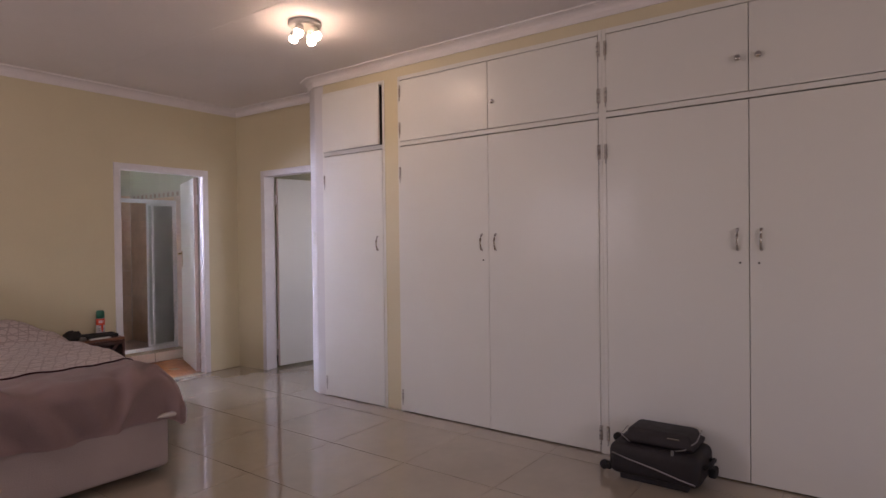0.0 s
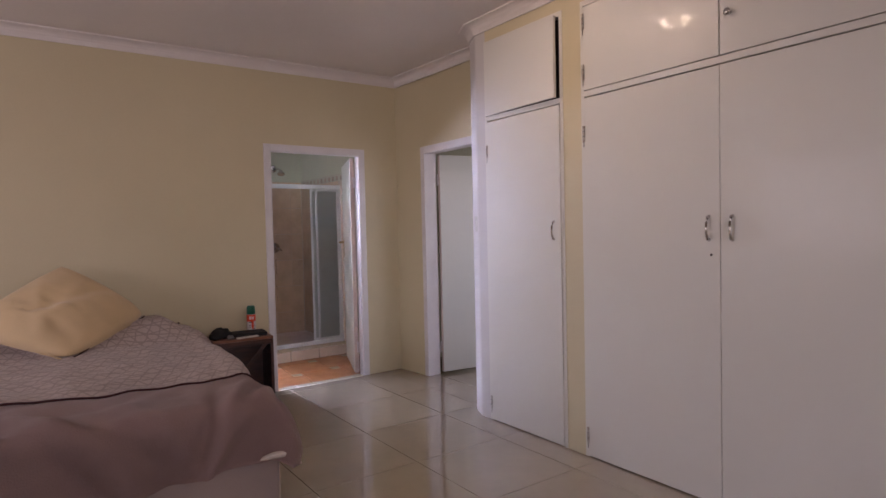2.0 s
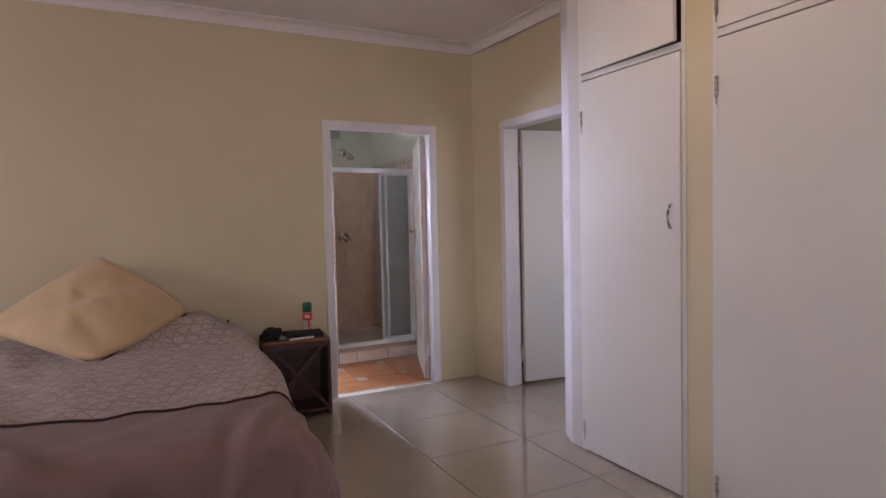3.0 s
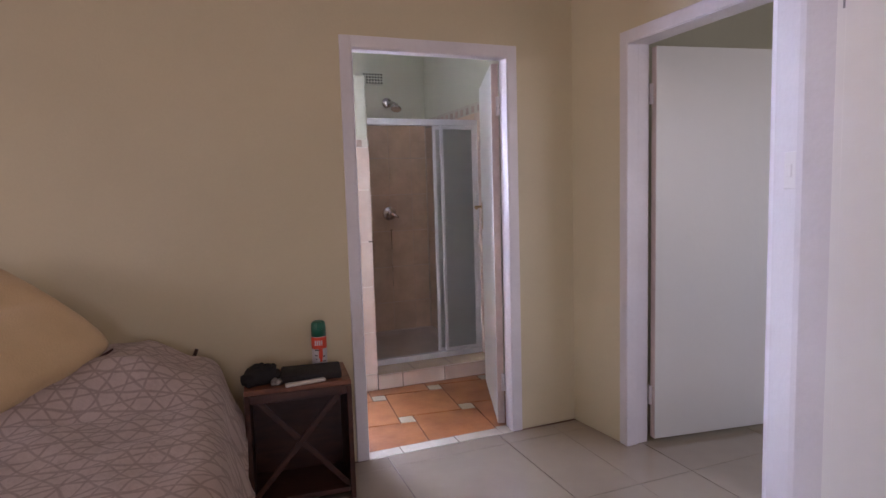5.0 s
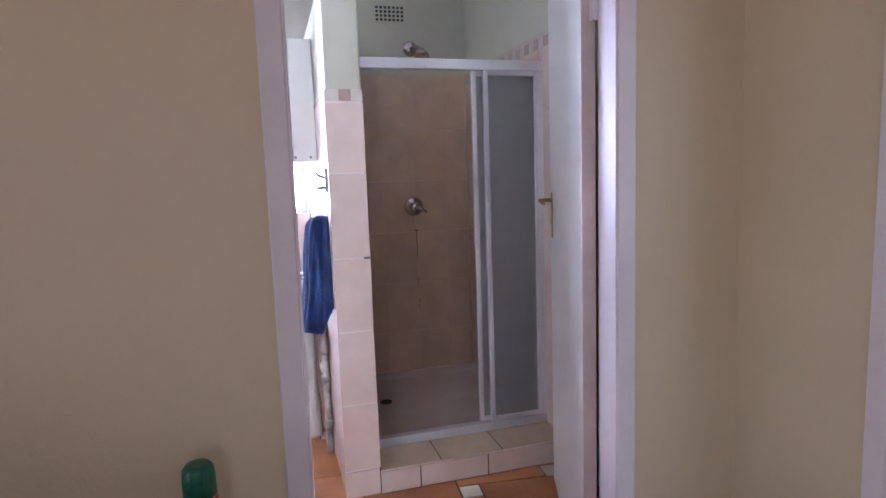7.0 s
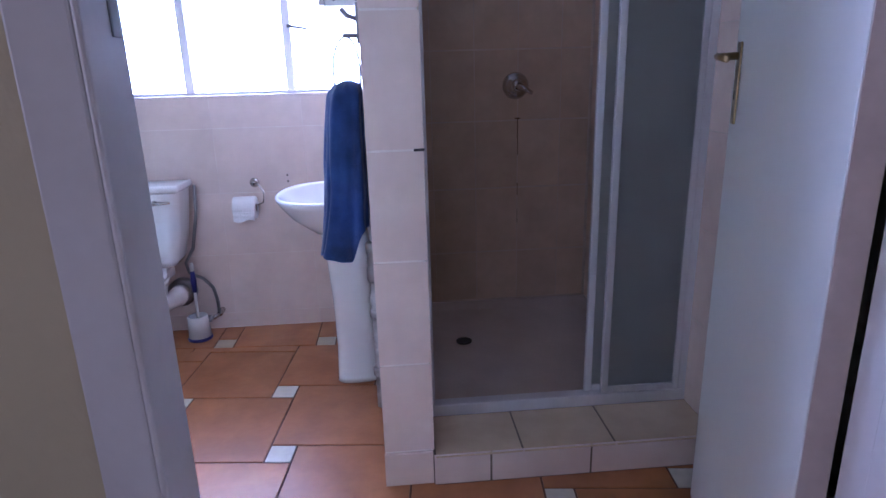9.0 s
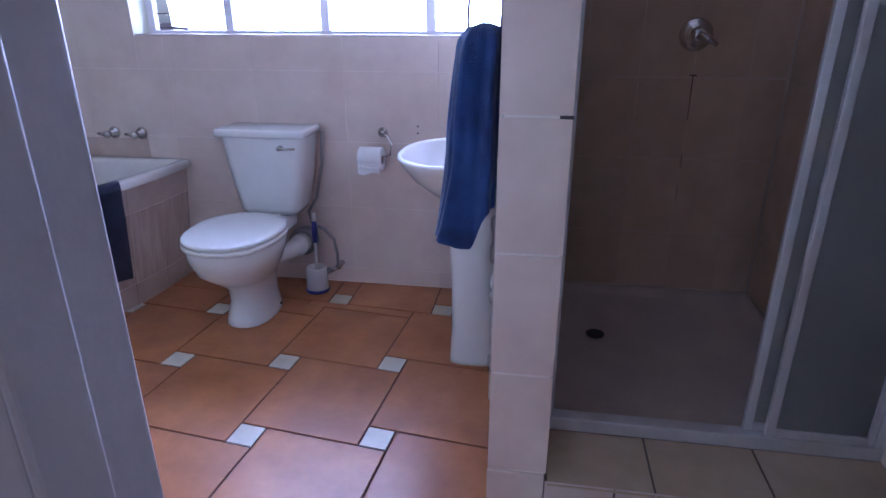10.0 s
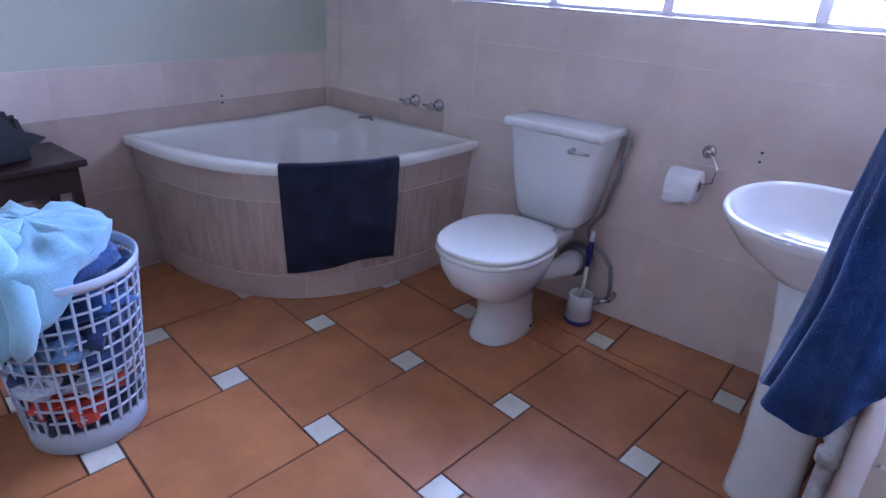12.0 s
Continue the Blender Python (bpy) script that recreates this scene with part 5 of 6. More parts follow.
clothes("laundry_shirt", "crumpled red shirt in the laundry basket", (0.75, 0.06, 0.02), 0.13, 0.10, 0.055, -30, 0.10, 1.0)
clothes("laundry_trousers", "crumpled dark navy trousers in the basket", (0.02, 0.03, 0.09), 0.105, 0.165, 0.07, 120, 0.0, 2.0)
clothes("laundry_shorts", "crumpled orange-red cloth in the basket", (0.58, 0.06, 0.02), 0.19, 0.075, 0.045, 8, 0.11, 3.3)
clothes("laundry_vest", "crumpled white vest in the basket", (0.62, 0.66, 0.74), 0.235, 0.10, 0.055, -62, 0.11, 4.0)
clothes("laundry_jeans", "crumpled black-blue jeans in the basket", (0.025, 0.045, 0.14), 0.26, 0.19, 0.09, 60, 0.0, 5.0)
clothes("laundry_blouse", "pale blue blouse in the basket", (0.24, 0.42, 0.70), 0.335, 0.11, 0.05, -28, 0.11, 6.0)
clothes("laundry_sock", "small orange sock in the basket", (0.60, 0.18, 0.03), 0.29, 0.05, 0.03, -28, 0.145, 7.7)
clothes("laundry_denim", "blue denim cloth in the basket", (0.04, 0.12, 0.36), 0.43, 0.185, 0.08, -20, 0.0, 8.0)
clothes("laundry_dark_cloth", "dark cloth near the basket's rim", (0.025, 0.05, 0.15), 0.37, 0.19, 0.08, 150, 0.0, 9.0)
clothes("laundry_heap", "dark navy clothes packed in the basket", (0.012, 0.022, 0.065), 0.26, 0.150, 0.20, 0, 0.0, 15.2)
clothes("laundry_pale_shirt", "pale blue shirt showing through the slots", (0.20, 0.36, 0.62), 0.30, 0.085, 0.045, -75, 0.115, 16.3)
clothes("laundry_red_jersey", "red jersey showing through the lower slots", (0.70, 0.05, 0.02), 0.155, 0.085, 0.05, -65, 0.115, 17.9)
clothes("laundry_navy_shirt", "navy shirt filling the basket up to its rim", (0.02, 0.06, 0.20), 0.465, 0.20, 0.075, 40, 0.0, 11.5)
clothes("laundry_white_towel", "white cloth among the dark laundry", (0.55, 0.60, 0.68), 0.205, 0.165, 0.05, -20, 0.02, 13.1)
clothes("laundry_black_shirt", "black shirt low in the basket", (0.015, 0.02, 0.05), 0.15, 0.172, 0.06, 70, 0.0, 14.4)
clothes("laundry_lilac_cloth", "lilac cloth folded over the rim", (0.36, 0.28, 0.60), 0.50, 0.075, 0.045, -55, 0.12, 9.9)


def draped_garment():
    """A pale blue-white top thrown over the basket, with a hood and a sleeve hanging outside."""
    g = thing("pale_blue_top", (BC[0] - 0.01, BC[1] - 0.035, 0.515), "pale blue fleece top thrown over the basket", "clothes")
    fleece = material("pale_blue_fleece", (0.30, 0.51, 0.63), 0.95, vary=0.10, scale=9, fine=220, bump=0.25, sheen=0.3)
    bm = bmesh.new()
    rows = []
    for j in range(26):
        v = j / 25
        ring = []
        for i in range(48):
            a = 2 * math.pi * i / 48
            hang = max(0.0, math.cos(a - radians(-66))) ** 1.5 * 0.19 + max(0.0, math.cos(a - radians(165))) * 0.05
            q = Vector((math.cos(a), math.sin(a), v))
            r = (0.175 + 0.035 * max(0.0, math.cos(a - radians(-66)))) * min(1.0, v * 1.9) ** 0.8 + 0.02 * noise.noise(q * 2.6) * min(1.0, v * 5)
            z = 0.09 * (1 - v) ** 0.8 * (1 + 0.4 * noise.noise(q * 1.7) * min(1.0, v * 5)) + 0.028 * noise.noise(q * 4.2) * min(1.0, v * 5) + 0.022
            if v > 0.52:
                z -= hang * (v - 0.52) / 0.48
                if hang < 0.03:
                    r *= 1 - 0.22 * (v - 0.52) / 0.48
            ring.append((r * math.cos(a), r * math.sin(a), z))
        rows.append(ring)
    grid_surface(bm, rows, close_u=True)
    bmesh.ops.remove_doubles(bm, verts=bm.verts[:], dist=0.001)
    bmesh.ops.solidify(bm, geom=bm.faces[:], thickness=0.008)
    part("body", bm, fleece, g, "", True)
    part("hood_peak", tube([(0.055, -0.03, -0.01), (0.05, -0.05, 0.05), (0.055, -0.085, 0.095), (0.05, -0.115, 0.135), (0.035, -0.135, 0.165), (0.02, -0.14, 0.178)], [0.02, 0.055, 0.042, 0.028, 0.016, 0.006], 14), fleece, g, "", True)
    part("sleeve", tube([(0.04, -0.10, 0.10), (0.075, -0.10, 0.115), (0.125, -0.10, 0.085), (0.185, -0.095, 0.02), (0.20, -0.10, -0.05), (0.185, -0.115, -0.12), (0.175, -0.12, -0.15)], [0.010, 0.028, 0.036, 0.032, 0.030, 0.026, 0.010], 14), fleece, g, "", True)


draped_garment()


def side_table():
    t = thing("side_table", (0.562, 6.135, 0), "dark wooden side table against the wall", "side table")
    part("top", box(-0.155, 0.15, -0.26, 0.26, 0.575, 0.60, 0.006), M_TABLE, t)
    part("apron", box(-0.135, 0.13, -0.235, 0.235, 0.49, 0.5745, 0.003), M_TABLE, t)
    for x in (-0.135, 0.10):
        for y in (-0.235, 0.205):
            part("leg", box(x, x + 0.03, y, y + 0.03, 0, 0.4895, 0.004), M_TABLE, t)
    part("shelf", box(-0.13, 0.125, -0.23, 0.23, 0.16, 0.178, 0.003), M_TABLE, t)
    bag = thing("black_bag", (0.56, 6.05, 0.60), "limp black fabric bag on the side table", "bag")
    bm = bmesh.new()
    lumpy(bm, 0.13, 0.24, 0.105, 0.25, 12.0, pose(0, 0, 0.062, 0, 0, 0))
    part("body", bm, M_BLACK, bag, "", True)
    part("strap", tube([(0.03, 0.12, 0.09), (0.04, 0.16, 0.135), (0.03, 0.19, 0.14), (0.02, 0.20, 0.09)], 0.010, 8), M_BLACK, bag, "", True)


side_table()


# ---- shower ----
def shower():
    structure("shower_kerb", box(3.0725, BR, 6.378, 6.64, 0, 0.100, 0.003), M_GROUT, "raised tiled shower kerb", "kerb")
    structure("partition_foot", box(2.926, 3.072, 6.386, 6.3975, 0, 0.11, 0.002), M_PINKTILE, "tile at the partition's foot", "trim")
    tr = thing("shower_tray", (3.516, 7.18, 0), "grey-beige moulded shower tray with a drain", "shower tray")
    M_TRAY = material("grey_beige_tray", (0.62, 0.52, 0.45), 0.36, vary=0.06, scale=6, fine=60, bump=0.08)
    bm = bmesh.new()

    def ring(hw, hd, z, r=0.03):
        out = []
        for cx, cy, a0 in ((hw - r, hd - r, 0), (-hw + r, hd - r, 90), (-hw + r, -hd + r, 180), (hw - r, -hd + r, 270)):
            for k in range(6):
                a = radians(a0 + 18 * k)
                out.append((cx + r * math.cos(a), cy + r * math.sin(a), z))
        return out
    vr = grid_surface(bm, [ring(0.440, 0.537, 0.0, 0.005), ring(0.440, 0.537, 0.072, 0.005), ring(0.425, 0.522, 0.075, 0.02), ring(0.41, 0.505, 0.071, 0.03), ring(0.395, 0.49, 0.052, 0.05), ring(0.37, 0.465, 0.045, 0.06), ring(0.05, 0.05, 0.040, 0.02)], close_u=True)
    bm.faces.new(vr[-1])
    bm.faces.new(vr[0][::-1])
    part("tray", bm, M_TRAY, tr, "", True)
    part("drain", lathe([(0.035, 0.041), (0.036, 0.046), (0.026, 0.047), (0.02, 0.043)], 20, pose(-0.245, 0.10, 0.006)), M_DARK, tr, "dark drain", True)
    # sliding enclosure: rails, wall channels, two obscure panels pushed together
    e = thing("shower_enclosure", (3.516, 6.615, 0.10), "aluminium sliding shower door with obscure glass panels", "shower door")
    hw = 0.443
    part("bottom_rail", box(-hw, hw, -0.022, 0.022, 0.0005, 0.042, 0.003), M_ALU, e)
    part("top_rail", box(-hw, hw, -0.022, 0.022, 1.70, 1.745, 0.003), M_ALU, e)
    part("wall_channel", box(-hw, -hw + 0.022, -0.02, 0.02, 0.0425, 1.6995, 0.002), M_ALU, e)
    part("wall_channel", box(hw - 0.03, hw, -0.02, 0.02, 0.0425, 1.6995, 0.002), M_ALU, e)
    for dy, x0, x1 in ((-0.011, 0.144, 0.412), (0.011, 0.094, 0.395)):
        s = part("sliding_panel", box(x0 + 0.018, x1 - 0.016, dy - 0.002, dy + 0.002, 0.062, 1.682), M_FROST, e, "obscure greenish glass panel")
        for a, b2, z0, z1 in ((x0, x0 + 0.023, 0.045, 1.698), (x1 - 0.018, x1, 0.045, 1.698), (x0 + 0.0232, x1 - 0.0182, 0.045, 0.068), (x0 + 0.0232, x1 - 0.0182, 1.675, 1.698)):
            part("panel_stile", box(a, b2, dy - 0.009, dy + 0.009, z0, z1, 0.002), M_ALU, s)
    mx = thing("shower_mixer", (3.585, BY1 - 0.012, 1.145), "chrome single-lever shower mixer", "shower mixer")
    part("rose", lathe([(0.062, 0), (0.060, 0.010), (0.045, 0.016), (0.028, 0.02), (0.026, 0.045), (0.02, 0.052)], 30, pose(0, 0, 0, 90, 0, 0)), M_CHROME, mx, "", True)
    part("lever", tube([(0.0, -0.045, 0), (0.03, -0.062, -0.012), (0.065, -0.075, -0.035)], [0.018, 0.012, 0.008], 12), M_CHROME, mx, "", True)
    hd = thing("wall_shower", (3.60, BY1 - 0.012, 2.10), "chrome wall shower head on a short arm", "shower head")
    part("rose", lathe([(0.045, 0), (0.042, 0.012), (0.02, 0.02)], 26, pose(0, 0, 0.02, 90, 0, 0)), M_CHROME, hd, "", True)
    part("arm", tube([(0, -0.01, 0.02), (0.015, -0.07, 0.02), (0.03, -0.12, 0.0), (0.04, -0.15, -0.02)], 0.011, 10), M_CHROME, hd, "", True)
    part("head", lathe([(0.012, 0.0), (0.018, -0.015), (0.042, -0.045), (0.044, -0.055), (0.038, -0.057)], 26, pose(0.04, -0.15, -0.01, -25, 12, 0)), M_CHROME, hd, "", True)
    # air brick
    v = thing("air_vent", (3.48, BY1 - 0.001, 2.325), "perforated air brick high in the wall", "air vent")
    part("plate", box(-0.095, 0.095, -0.010, 0.0, -0.052, 0.052, 0.002), M_BATHPAINT, v)
    for r in range(4):
        for c in range(7):
            part("hole", box(-0.078 + c * 0.026 - 0.008, -0.078 + c * 0.026 + 0.008, -0.0125, -0.0102, -0.036 + r * 0.024 - 0.007, -0.036 + r * 0.024 + 0.007), M_DARK, v)


shower()
stain = thing("grout_stain", (3.598, BY1 - 0.0072, 0.70), "dark stained grout line under the mixer", "stain")
for q in ((-0.003, 0.0015, 0.20, 0.29), (-0.0015, 0.002, 0.12, 0.1995), (-0.014, 0.012, 0.2905, 0.297), (-0.0015, 0.0015, -0.08, -0.02), (-0.001, 0.001, -0.22, -0.15)):
    part("streak", box(q[0], q[1], -0.0015, 0.0, q[2], q[3]), M_TRACK, stain)
for x, z in ((2.487, 0.735), (2.487, 0.765)):
    s = thing("wall_plug", (x, BY1 - 0.0072, z), "dark screw hole in the wall tile", "screw hole", "holes in the wall")
    part("hole", lathe([(0.0048, 0), (0.004, 0.003)], 10, pose(0, 0, 0, 90, 0, 0)), M_DARK, s)
for z in (0.66, 0.69):
    s = thing("wall_plug", (BL + 0.0005, 7.10, z), "dark screw hole in the wall", "screw hole", "holes in the wall")
    part("hole", lathe([(0.005, 0), (0.004, 0.003)], 10, pose(0.006, 0, 0, 0, 90, 0)), M_DARK, s)


# ---- tiles: floors ----
def clip(poly, axis, limit, keep_less):
    out = []
    for i, p in enumerate(poly):
        q = poly[(i + 1) % len(poly)]
        ip, iq = (p[axis] <= limit) == keep_less, (q[axis] <= limit) == keep_less
        if ip:
            out.append(p)
        if ip != iq:
            f = (limit - p[axis]) / (q[axis] - p[axis])
            out.append((p[0] + (q[0] - p[0]) * f, p[1] + (q[1] - p[1]) * f))
    return out


def area(poly):
    return abs(sum(a[0] * b[1] - b[0] * a[1] for a, b in zip(poly, poly[1:] + poly[:1]))) / 2


def slab(poly, z0, z1, edge):
    """A thin piece with a small chamfer round its top."""
    cx, cy = sum(p[0] for p in poly) / len(poly), sum(p[1] for p in poly) / len(poly)
    bm = bmesh.new()
    inner = []
    for x, y in poly:
        d = math.hypot(x - cx, y - cy)
        f = max(0.0, 1 - edge * 1.4 / d) if d > 0 else 1
        inner.append((cx + (x - cx) * f, cy + (y - cy) * f, z1))
    vr = grid_surface(bm, [[(x, y, z0) for x, y in poly], [(x, y, z1 - edge * 0.5) for x, y in poly], inner], close_u=True)
    bm.faces.new(vr[-1])
    return bm


def floor_piece(name, poly, rect, mat, parent, z1, edge, askew=None):
    """One tile cut to rect; askew also cuts it off beyond the slanting line of the last row."""
    if askew:
        poly = clip([(x, y + SLANT * x) for x, y in poly], 1, askew, True)
        if len(poly) < 3:
            return
        poly = [(x, y - SLANT * x) for x, y in poly]
    for ax, lim, less in ((0, rect[0], False), (0, rect[1], True), (1, rect[2], False), (1, rect[3], True)):
        poly = clip(poly, ax, lim, less)
        if len(poly) < 3:
            return
    if area(poly) < 0.0006:
        return
    part(name, slab(poly, -0.004, z1, edge), mat, parent)


SLANT = 0.075   # the last row by the window wall runs slightly askew


def bedroom_tiles():
    g = 0.0022
    P, g2 = 0.63, 0.0012
    for i in range(-11, 7):
        for j in range(-16, 6):
            q = [(i * P + g, j * P + g2), (i * P + P - g, j * P + g2), (i * P + P - g, j * P + P - g2), (i * P + g, j * P + P - g2)]
            poly = [(3.471 + x, 3.36 + y) for x, y in q]
            floor_piece("floor_tile", poly, (BX0, 3.80, BACK, IN - 0.092), M_FLOOR, FLOOR, 0.0, 0.0004)
            floor_piece("floor_tile", poly, (3.801, 6.6, 2.82, IN - 0.092), M_FLOOR, FLOOR, 0.0, 0.0004)


bedroom_tiles()


def bathroom_tiles():
    """Large squares with small ivory squares at their corners, laid slightly askew; a straight cut row along the window wall."""
    A, B, g = 0.402, 0.092, 0.0034
    rect = (BL + 0.002, BR - 0.002, IN + 0.0, BY1 - 0.002)
    last = 7.472 + SLANT * 2.154

    def put(x, y):
        return (2.065 + x * 0.9856 + y * 0.0894, 6.928 - x * 0.1138 + y * 1.02)
    for i in range(-7, 8):
        for j in range(-7, 8):
            ox, oy = i * A - j * B, i * B + j * A
            # small square at the lattice point, large square to its left
            sq = [put(ox + g, oy + g), put(ox + B - g, oy + g), put(ox + B - g, oy + B - g), put(ox + g, oy + B - g)]
            edge_row = sq[0][1] > 7.25 and sq[0][0] > 1.7
            if edge_row:
                sq = [put(ox - g + 0.0006, oy + g), put(ox + B - g, oy + g), put(ox + B - g, oy + B + g - 0.0006), put(ox - g + 0.0006, oy + B + g - 0.0006)]
            floor_piece("floor_tile" if edge_row else "inset_tile", sq, rect, M_TERRA if edge_row else M_WHITETILE, BFLOOR, 0.0 if edge_row else 0.0005, 0.0006 if edge_row else 0.0012, last)
            x0, y0 = ox - A, oy
            big = [put(x0 + g, y0 + g), put(x0 + A - g, y0 + g), put(x0 + A - g, y0 + A - g), put(x0 + g, y0 + A - g)]
            floor_piece("floor_tile", big, rect, M_TERRA, BFLOOR, 0.0, 0.0018, last)
    # cut row by the wall
    for k in range(-4, 4):
        x0, y0 = 2.111 + 0.481 * k, last + 0.006
        for nm, q, m in (("inset_tile", (x0, x0 + 0.085, y0, y0 + 0.086), M_WHITETILE), ("floor_tile", (x0, x0 + 0.085, y0 + 0.093, y0 + 0.5), M_TERRA), ("floor_tile", (x0 + 0.092, x0 + 0.474, y0, y0 + 0.5), M_TERRA)):
            row = [(x, y - SLANT * x) for x, y in ((q[0], q[2]), (q[1], q[2]), (q[1], q[3]), (q[0], q[3]))]
            floor_piece(nm, row, rect, m, BFLOOR, 0.0, 0.0015)
    # pale threshold strip
    for x0, x1 in ((DL + 0.008, 2.93), (2.935, 3.24), (3.245, 3.50), (3.505, DR - 0.008)):
        floor_piece("threshold_tile", [(x0, IN - 0.086), (x1, IN - 0.086), (x1, IN - 0.004), (x0, IN - 0.004)], (0, 5, 5, 6), M_WHITETILE, BFLOOR, 0.001, 0.001)


bathroom_tiles()


# ---- tiles: walls ----
def wall_tiles(parent, to_world, u0, u1, v0, v1, w, h, mat, uoff=0.0, voff=0.0, holes=(), name="wall_tile", gap=0.0022, depth=0.0016):
    """Tiles over a rectangle in (u, v); to_world gives the matrix from local (u, v, out) to the world. Alike tiles share a mesh."""
    shared = {}
    i0, i1 = math.floor((u0 - uoff) / w), math.ceil((u1 - uoff) / w)
    j0, j1 = math.floor((v0 - voff) / h), math.ceil((v1 - voff) / h)
    for j in range(j0, j1):
        for i in range(i0, i1):
            cells = [(max(u0, uoff + i * w), min(u1, uoff + (i + 1) * w), max(v0, voff + j * h), min(v1, voff + (j + 1) * h))]
            for hu0, hu1, hv0, hv1 in holes:
                nxt = []
                for a, b, c, d in cells:
                    if b <= hu0 or a >= hu1 or d <= hv0 or c >= hv1:
                        nxt.append((a, b, c, d))
                        continue
                    if a < hu0:
                        nxt.append((a, hu0, c, d))
                    if b > hu1:
                        nxt.append((hu1, b, c, d))
                    m0, m1 = max(a, hu0), min(b, hu1)
                    if c < hv0:
                        nxt.append((m0, m1, c, hv0))
                    if d > hv1:
                        nxt.append((m0, m1, hv1, d))
                cells = nxt
            for a, b, c, d in cells:
                if b - a < 0.012 or d - c < 0.012:
                    continue
                key = (round(b - a, 3), round(d - c, 3))
                if key not in shared:
                    hx, hy = (b - a) / 2 - gap / 4, (d - c) / 2 - gap / 2
                    ch = 0.0005
                    bm = bmesh.new()
                    q = ((-1, -1), (1, -1), (1, 1), (-1, 1))
                    vr = grid_surface(bm, [[(sx * hx, sy * hy, 0) for sx, sy in q], [(sx * hx, sy * hy, depth - ch) for sx, sy in q], [(sx * (hx - ch), sy * (hy - ch), depth) for sx, sy in q]], close_u=True)
                    bm.faces.new(vr[-1])
                    me = bpy.data.meshes.new(name)
                    bmesh.ops.recalc_face_normals(bm, faces=bm.faces)
                    bm.to_mesh(me)
                    bm.free()
                    me.materials.append(mat)
                    shared[key] = me
                t = new(name, shared[key])
                t.parent = parent
                t.matrix_basis = to_world @ Matrix.Translation(((a + b) / 2, (c + d) / 2, 0.0))


def facing(ox, oy, ux, uy, nx, ny):
    """(u, v, out) to the world: u along the wall, v up, out of the wall."""
    return Matrix(((ux, 0, nx, ox), (uy, 0, ny, oy), (0, 1, 0, 0), (0, 0, 0, 1)))


G_WIN = structure("window_wall_tiling", boxes([(BL, 2.934, BY1 - 0.004, BY1 - 0.0005, 0.0, 1.0), (BL, WIN0, BY1 - 0.004, BY1 - 0.0005, 1.0, 1.66), (WIN0, 2.934, BY1 - 0.004, BY1 - 0.0005, 1.0, WZ0)]), M_GROUT_LIGHT, "pinkish beige wall tiles under the window", "wall tiles")
wall_tiles(G_WIN, facing(0, BY1 - 0.0042, 1, 0, 0, -1), BL + 0.002, 2.932, 0.004, 1.66, 0.415, 0.304, M_PINKTILE, 0.92, 0.08, ((WIN0, 3.0, WZ0, 2.5),))
G_LEFT = structure("left_wall_tiling", boxes([(BL + 0.0005, BL + 0.004, IN + 0.013, BY1 - 0.005, 0, 0.85)]), M_GROUT_LIGHT, "beige tiles along the bath's wall", "wall tiles")
wall_tiles(G_LEFT, facing(BL + 0.0042, 0, 0, 1, 1, 0), IN + 0.014, BY1 - 0.015, 0.004, 0.675, 0.415, 0.305, M_BAND, 5.6, 0.065)
wall_tiles(G_LEFT, facing(BL + 0.0042, 0, 0, 1, 1, 0), IN + 0.014, BY1 - 0.015, 0.675, 0.85, 0.415, 0.175, M_PINKTILE, 5.6, 0.675)
wall_tiles(G_WIN, facing(0, BY1 - 0.0042, 1, 0, 0, -1), BL + 0.012, 1.185, 0.565, 0.675, 0.415, 0.11, M_BAND, 0.92, 0.565, depth=0.0045)
G_SHB = structure("shower_back_tiling", boxes([(3.0725, BR - 0.0005, BY1 - 0.004, BY1 - 0.0005, 0.0, 1.96)]), M_GROUT_SHOWER, "brown beige tiles at the back of the shower", "wall tiles")
wall_tiles(G_SHB, facing(0, BY1 - 0.0042, 1, 0, 0, -1), 3.086, BR - 0.014, 0.078, 1.96, 0.207, 0.325, M_SHOWERTILE, 3.598, 0.01, gap=0.007)
G_SHR = structure("shower_side_tiling", boxes([(BR - 0.004, BR - 0.0005, 6.40, BY1 - 0.005, 0.0, 1.975)]), M_WHITETILE, "brown beige tiles beside the shower with a mosaic band", "wall tiles")
wall_tiles(G_SHR, facing(BR - 0.0042, 0, 0, 1, -1, 0), 6.642, BY1 - 0.014, 0.078, 1.90, 0.207, 0.325, M_SHOWERTILE, 6.64, 0.01)
wall_tiles(G_SHR, facing(BR - 0.0042, 0, 0, 1, -1, 0), 6.41, 6.64, 0.005, 1.90, 0.23, 0.305, M_PINKTILE, 6.41, 0.10)
for k in range(12):
    wall_tiles(G_SHR, facing(BR - 0.0042, 0, 0, 1, -1, 0), 6.43 + 0.105 * k, 6.48 + 0.105 * k, 1.905, 1.955, 0.05, 0.05, M_DECO, 6.43 + 0.105 * k, 1.905, name="mosaic_tile")
G_SHL = structure("shower_partition_tiling", boxes([(3.0725, 3.076, 6.41, BY1 - 0.005, 0, 1.85)]), M_GROUT_SHOWER, "brown beige tiles on the partition's shower side", "wall tiles")
wall_tiles(G_SHL, facing(3.0762, 0, 0, -1, 1, 0), -BY1 + 0.014, -6.642, 0.078, 1.85, 0.207, 0.325, M_SHOWERTILE, -6.64, 0.01)
G_PE = structure("partition_end_tiling", boxes([(2.936, 3.070, 6.3945, 6.3975, 0.112, 1.68)]), M_GROUT_LIGHT, "pinkish beige tiles up the partition's end", "wall tiles")
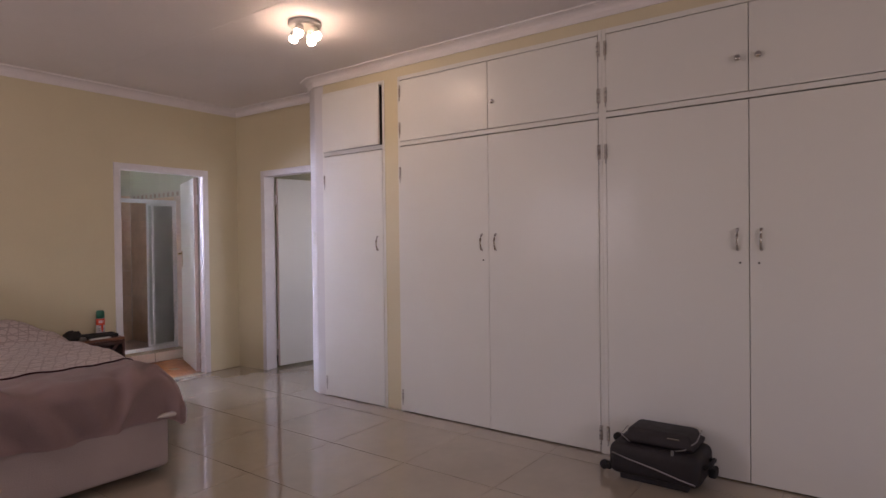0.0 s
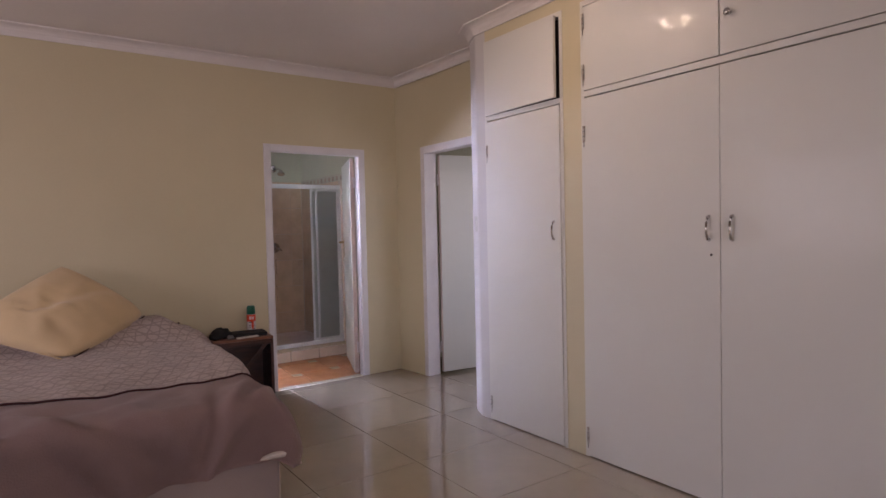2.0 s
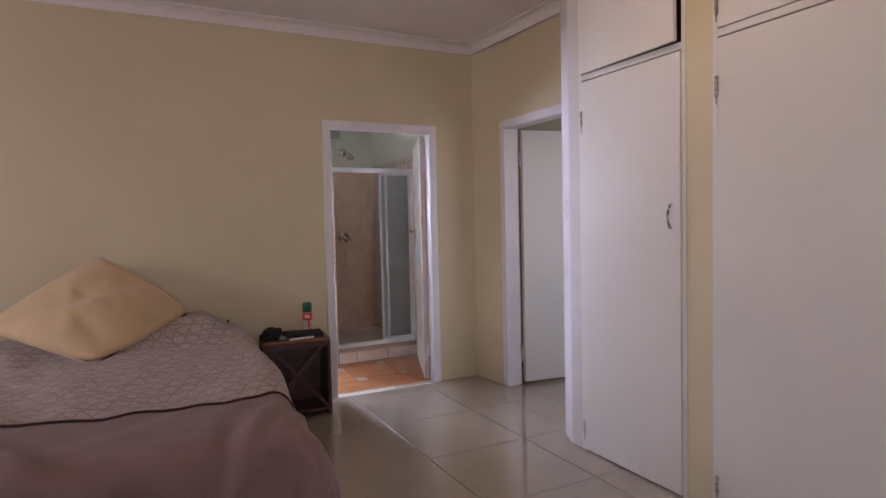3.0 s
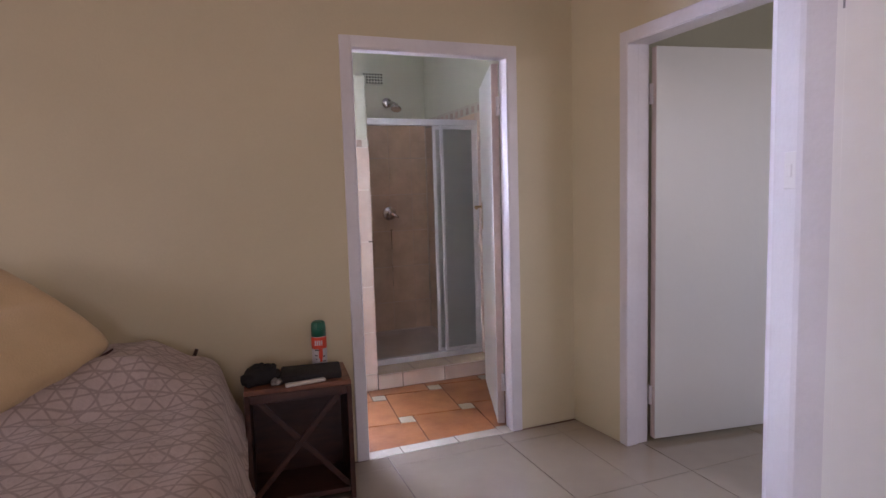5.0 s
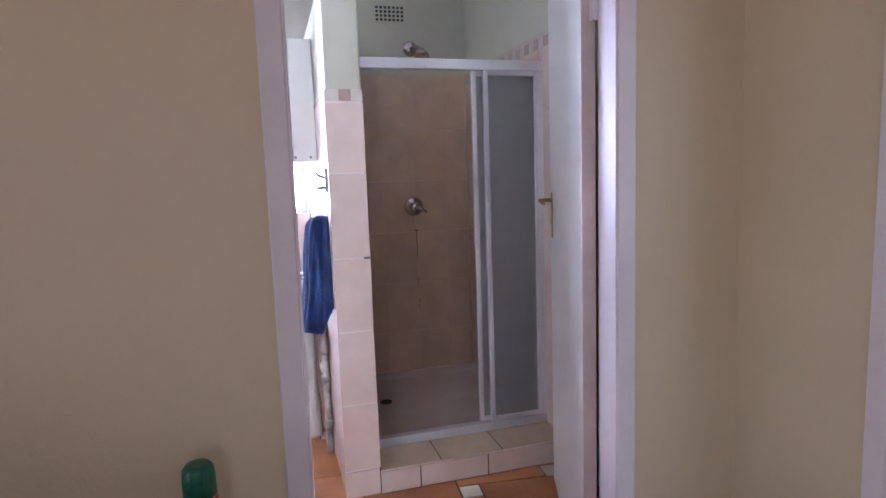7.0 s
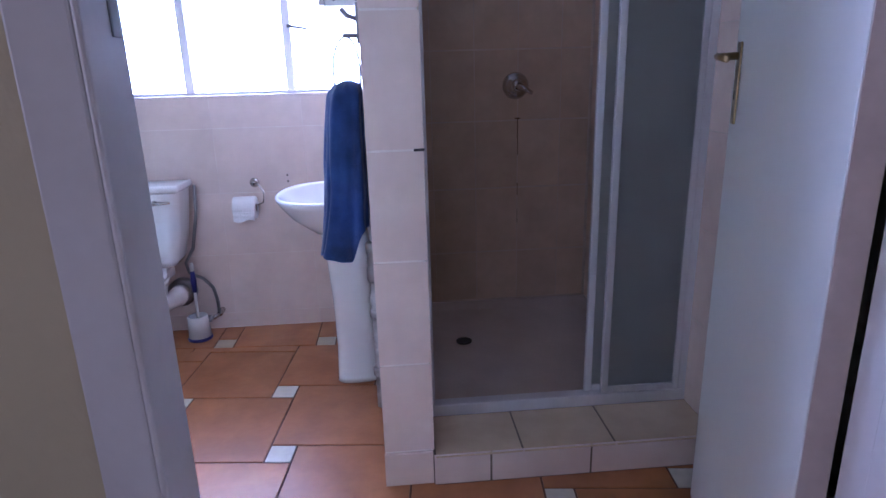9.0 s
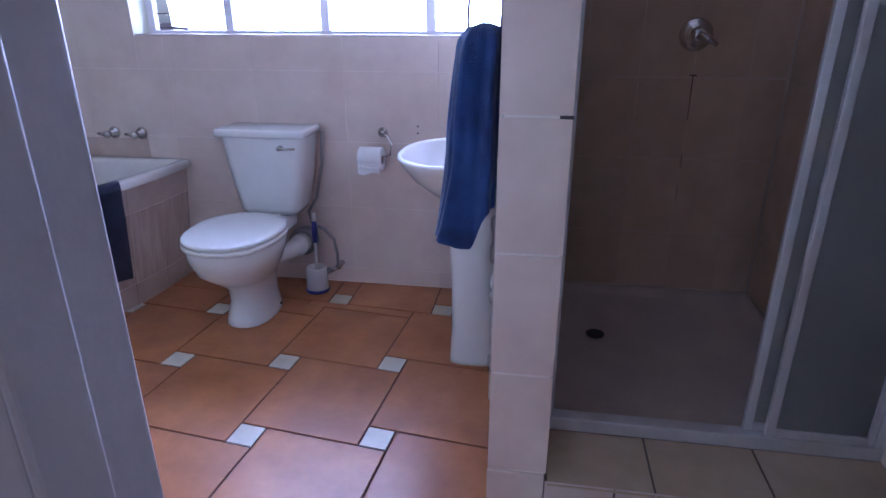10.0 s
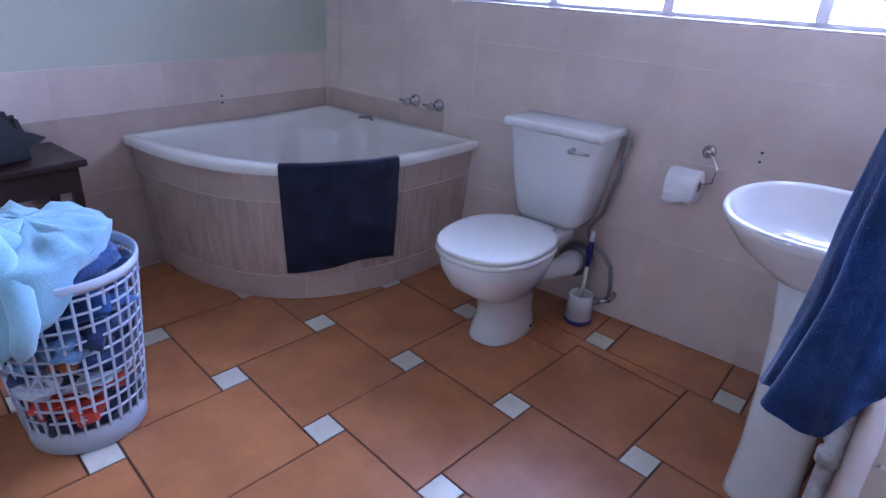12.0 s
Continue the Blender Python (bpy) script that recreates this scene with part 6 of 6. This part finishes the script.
for z0, z1 in ((0.113, 0.400), (0.400, 0.710), (0.710, 1.012), (1.012, 1.355), (1.355, 1.630)):
    wall_tiles(G_PE, facing(0, 6.3943, 1, 0, 0, -1), 2.926, 3.078, z0, z1, 0.152, z1 - z0, M_PINKTILE, 2.926, z0, gap=0.006)
wall_tiles(G_PE, facing(0, 6.3943, 1, 0, 0, -1), 2.926, 3.078, 1.632, 1.682, 0.152, 0.05, M_WHITETILE, 2.926, 1.632, gap=0.006)
wall_tiles(G_PE, facing(0, 6.3855, 1, 0, 0, -1), 2.982, 3.030, 1.634, 1.680, 0.048, 0.046, M_DECO, 2.982, 1.634, name="mosaic_tile", depth=0.002)
part("chip", box(3.050, 3.0785, 6.3885, 6.3915, 1.009, 1.016), M_DARK, G_PE, "dark chipped joint")
G_PL = structure("partition_side_tiling", boxes([(2.930, 2.9335, 6.40, BY1 - 0.015, 0, 1.68)]), M_GROUT_LIGHT, "pinkish beige tiles on the partition's basin side", "wall tiles")
wall_tiles(G_PL, facing(2.9298, 0, 0, 1, -1, 0), 6.40, BY1 - 0.016, 0.004, 1.68, 0.415, 0.305, M_PINKTILE, 6.40, 0.125)
KT = structure("kerb_tiling", boxes([(3.08, BR - 0.006, 6.3755, 6.3775, 0.001, 0.095)]), M_GROUT, "sandy tiles on the shower kerb", "wall tiles")
for x0, x1 in ((3.074, 3.244), (3.249, 3.554), (3.559, BR - 0.006)):
    wall_tiles(KT, facing(0, 6.3753, 1, 0, 0, -1), x0, x1, 0.003, 0.108, x1 - x0, 0.105, M_PINKTILE, x0, 0.003)
for x0, x1 in ((3.080, 3.343), (3.348, 3.630), (3.635, BR - 0.006)):
    wall_tiles(KT, Matrix(((1, 0, 0, 0), (0, 1, 0, 0), (0, 0, 1, 0.1005), (0, 0, 0, 1))), x0, x1, 6.366, 6.592, x1 - x0, 0.226, M_SILLTILE, x0, 6.366, name="sill_tile")


def bath_surround():
    """Curved tiled front under the bath's rim."""
    cur = bath_curve(TA - 0.030, TB - 0.032, 2.8, 96)
    lean = 0.055   # the front leans in towards the floor
    L = [0.0]
    for p, q in zip(cur, cur[1:]):
        L.append(L[-1] + math.hypot(q[0] - p[0], q[1] - p[1]))

    def at(s):
        s = min(max(s, 0), L[-1])
        k = max(i for i in range(len(L)) if L[i] <= s)
        k = min(k, len(cur) - 2)
        f = (s - L[k]) / max(1e-9, L[k + 1] - L[k])
        p, q = cur[k], cur[k + 1]
        t = Vector((q[0] - p[0], q[1] - p[1])).normalized()
        n = Vector((-t.y, t.x))
        c = Vector((p[0] + (q[0] - p[0]) * f, p[1] + (q[1] - p[1]) * f))
        if n.dot(c - Vector((BL, BY1))) < 0:
            n = -n
        return c, n

    def panel(s0, s1, z0, z1, d0, d1):
        bm = bmesh.new()
        k = 5
        cols = [at(s0 + (s1 - s0) * i / k) for i in range(k + 1)]
        rows = []
        for d, z in ((d0, z0), (d1, z0 + 0.001), (d1, z1 - 0.001), (d0, z1)):
            o = d - lean * (1 - z / 0.55)
            rows.append([(c.x + n.x * o, c.y + n.y * o, z) for c, n in cols])
        grid_surface(bm, rows)
        for e in (0, -1):
            bm.faces.new([bm.verts.new(r[e]) for r in rows])
        return bm
    bm = bmesh.new()
    n = 60
    grid_surface(bm, [[(*(at(L[-1] * i / n)[0] - at(L[-1] * i / n)[1] * lean * (1 - z / 0.55)), z) for i in range(n + 1)] for z in (0.0, 0.549)])
    S = structure("bath_surround", bm, M_GROUT_LIGHT, "curved beige tiled front under the bath", "bath surround", True)
    step = L[-1] / 8
    for z0, z1 in ((0.003, 0.105), (0.108, 0.428), (0.431, 0.5485)):
        for i in range(8):
            part("apron_tile", panel(i * step + 0.0012, (i + 1) * step - 0.0012, z0, z1, 0.0, 0.0025), M_APRON if 0.1 < z0 < 0.4 else M_APRON_PLAIN, S, "", False)


bath_surround()
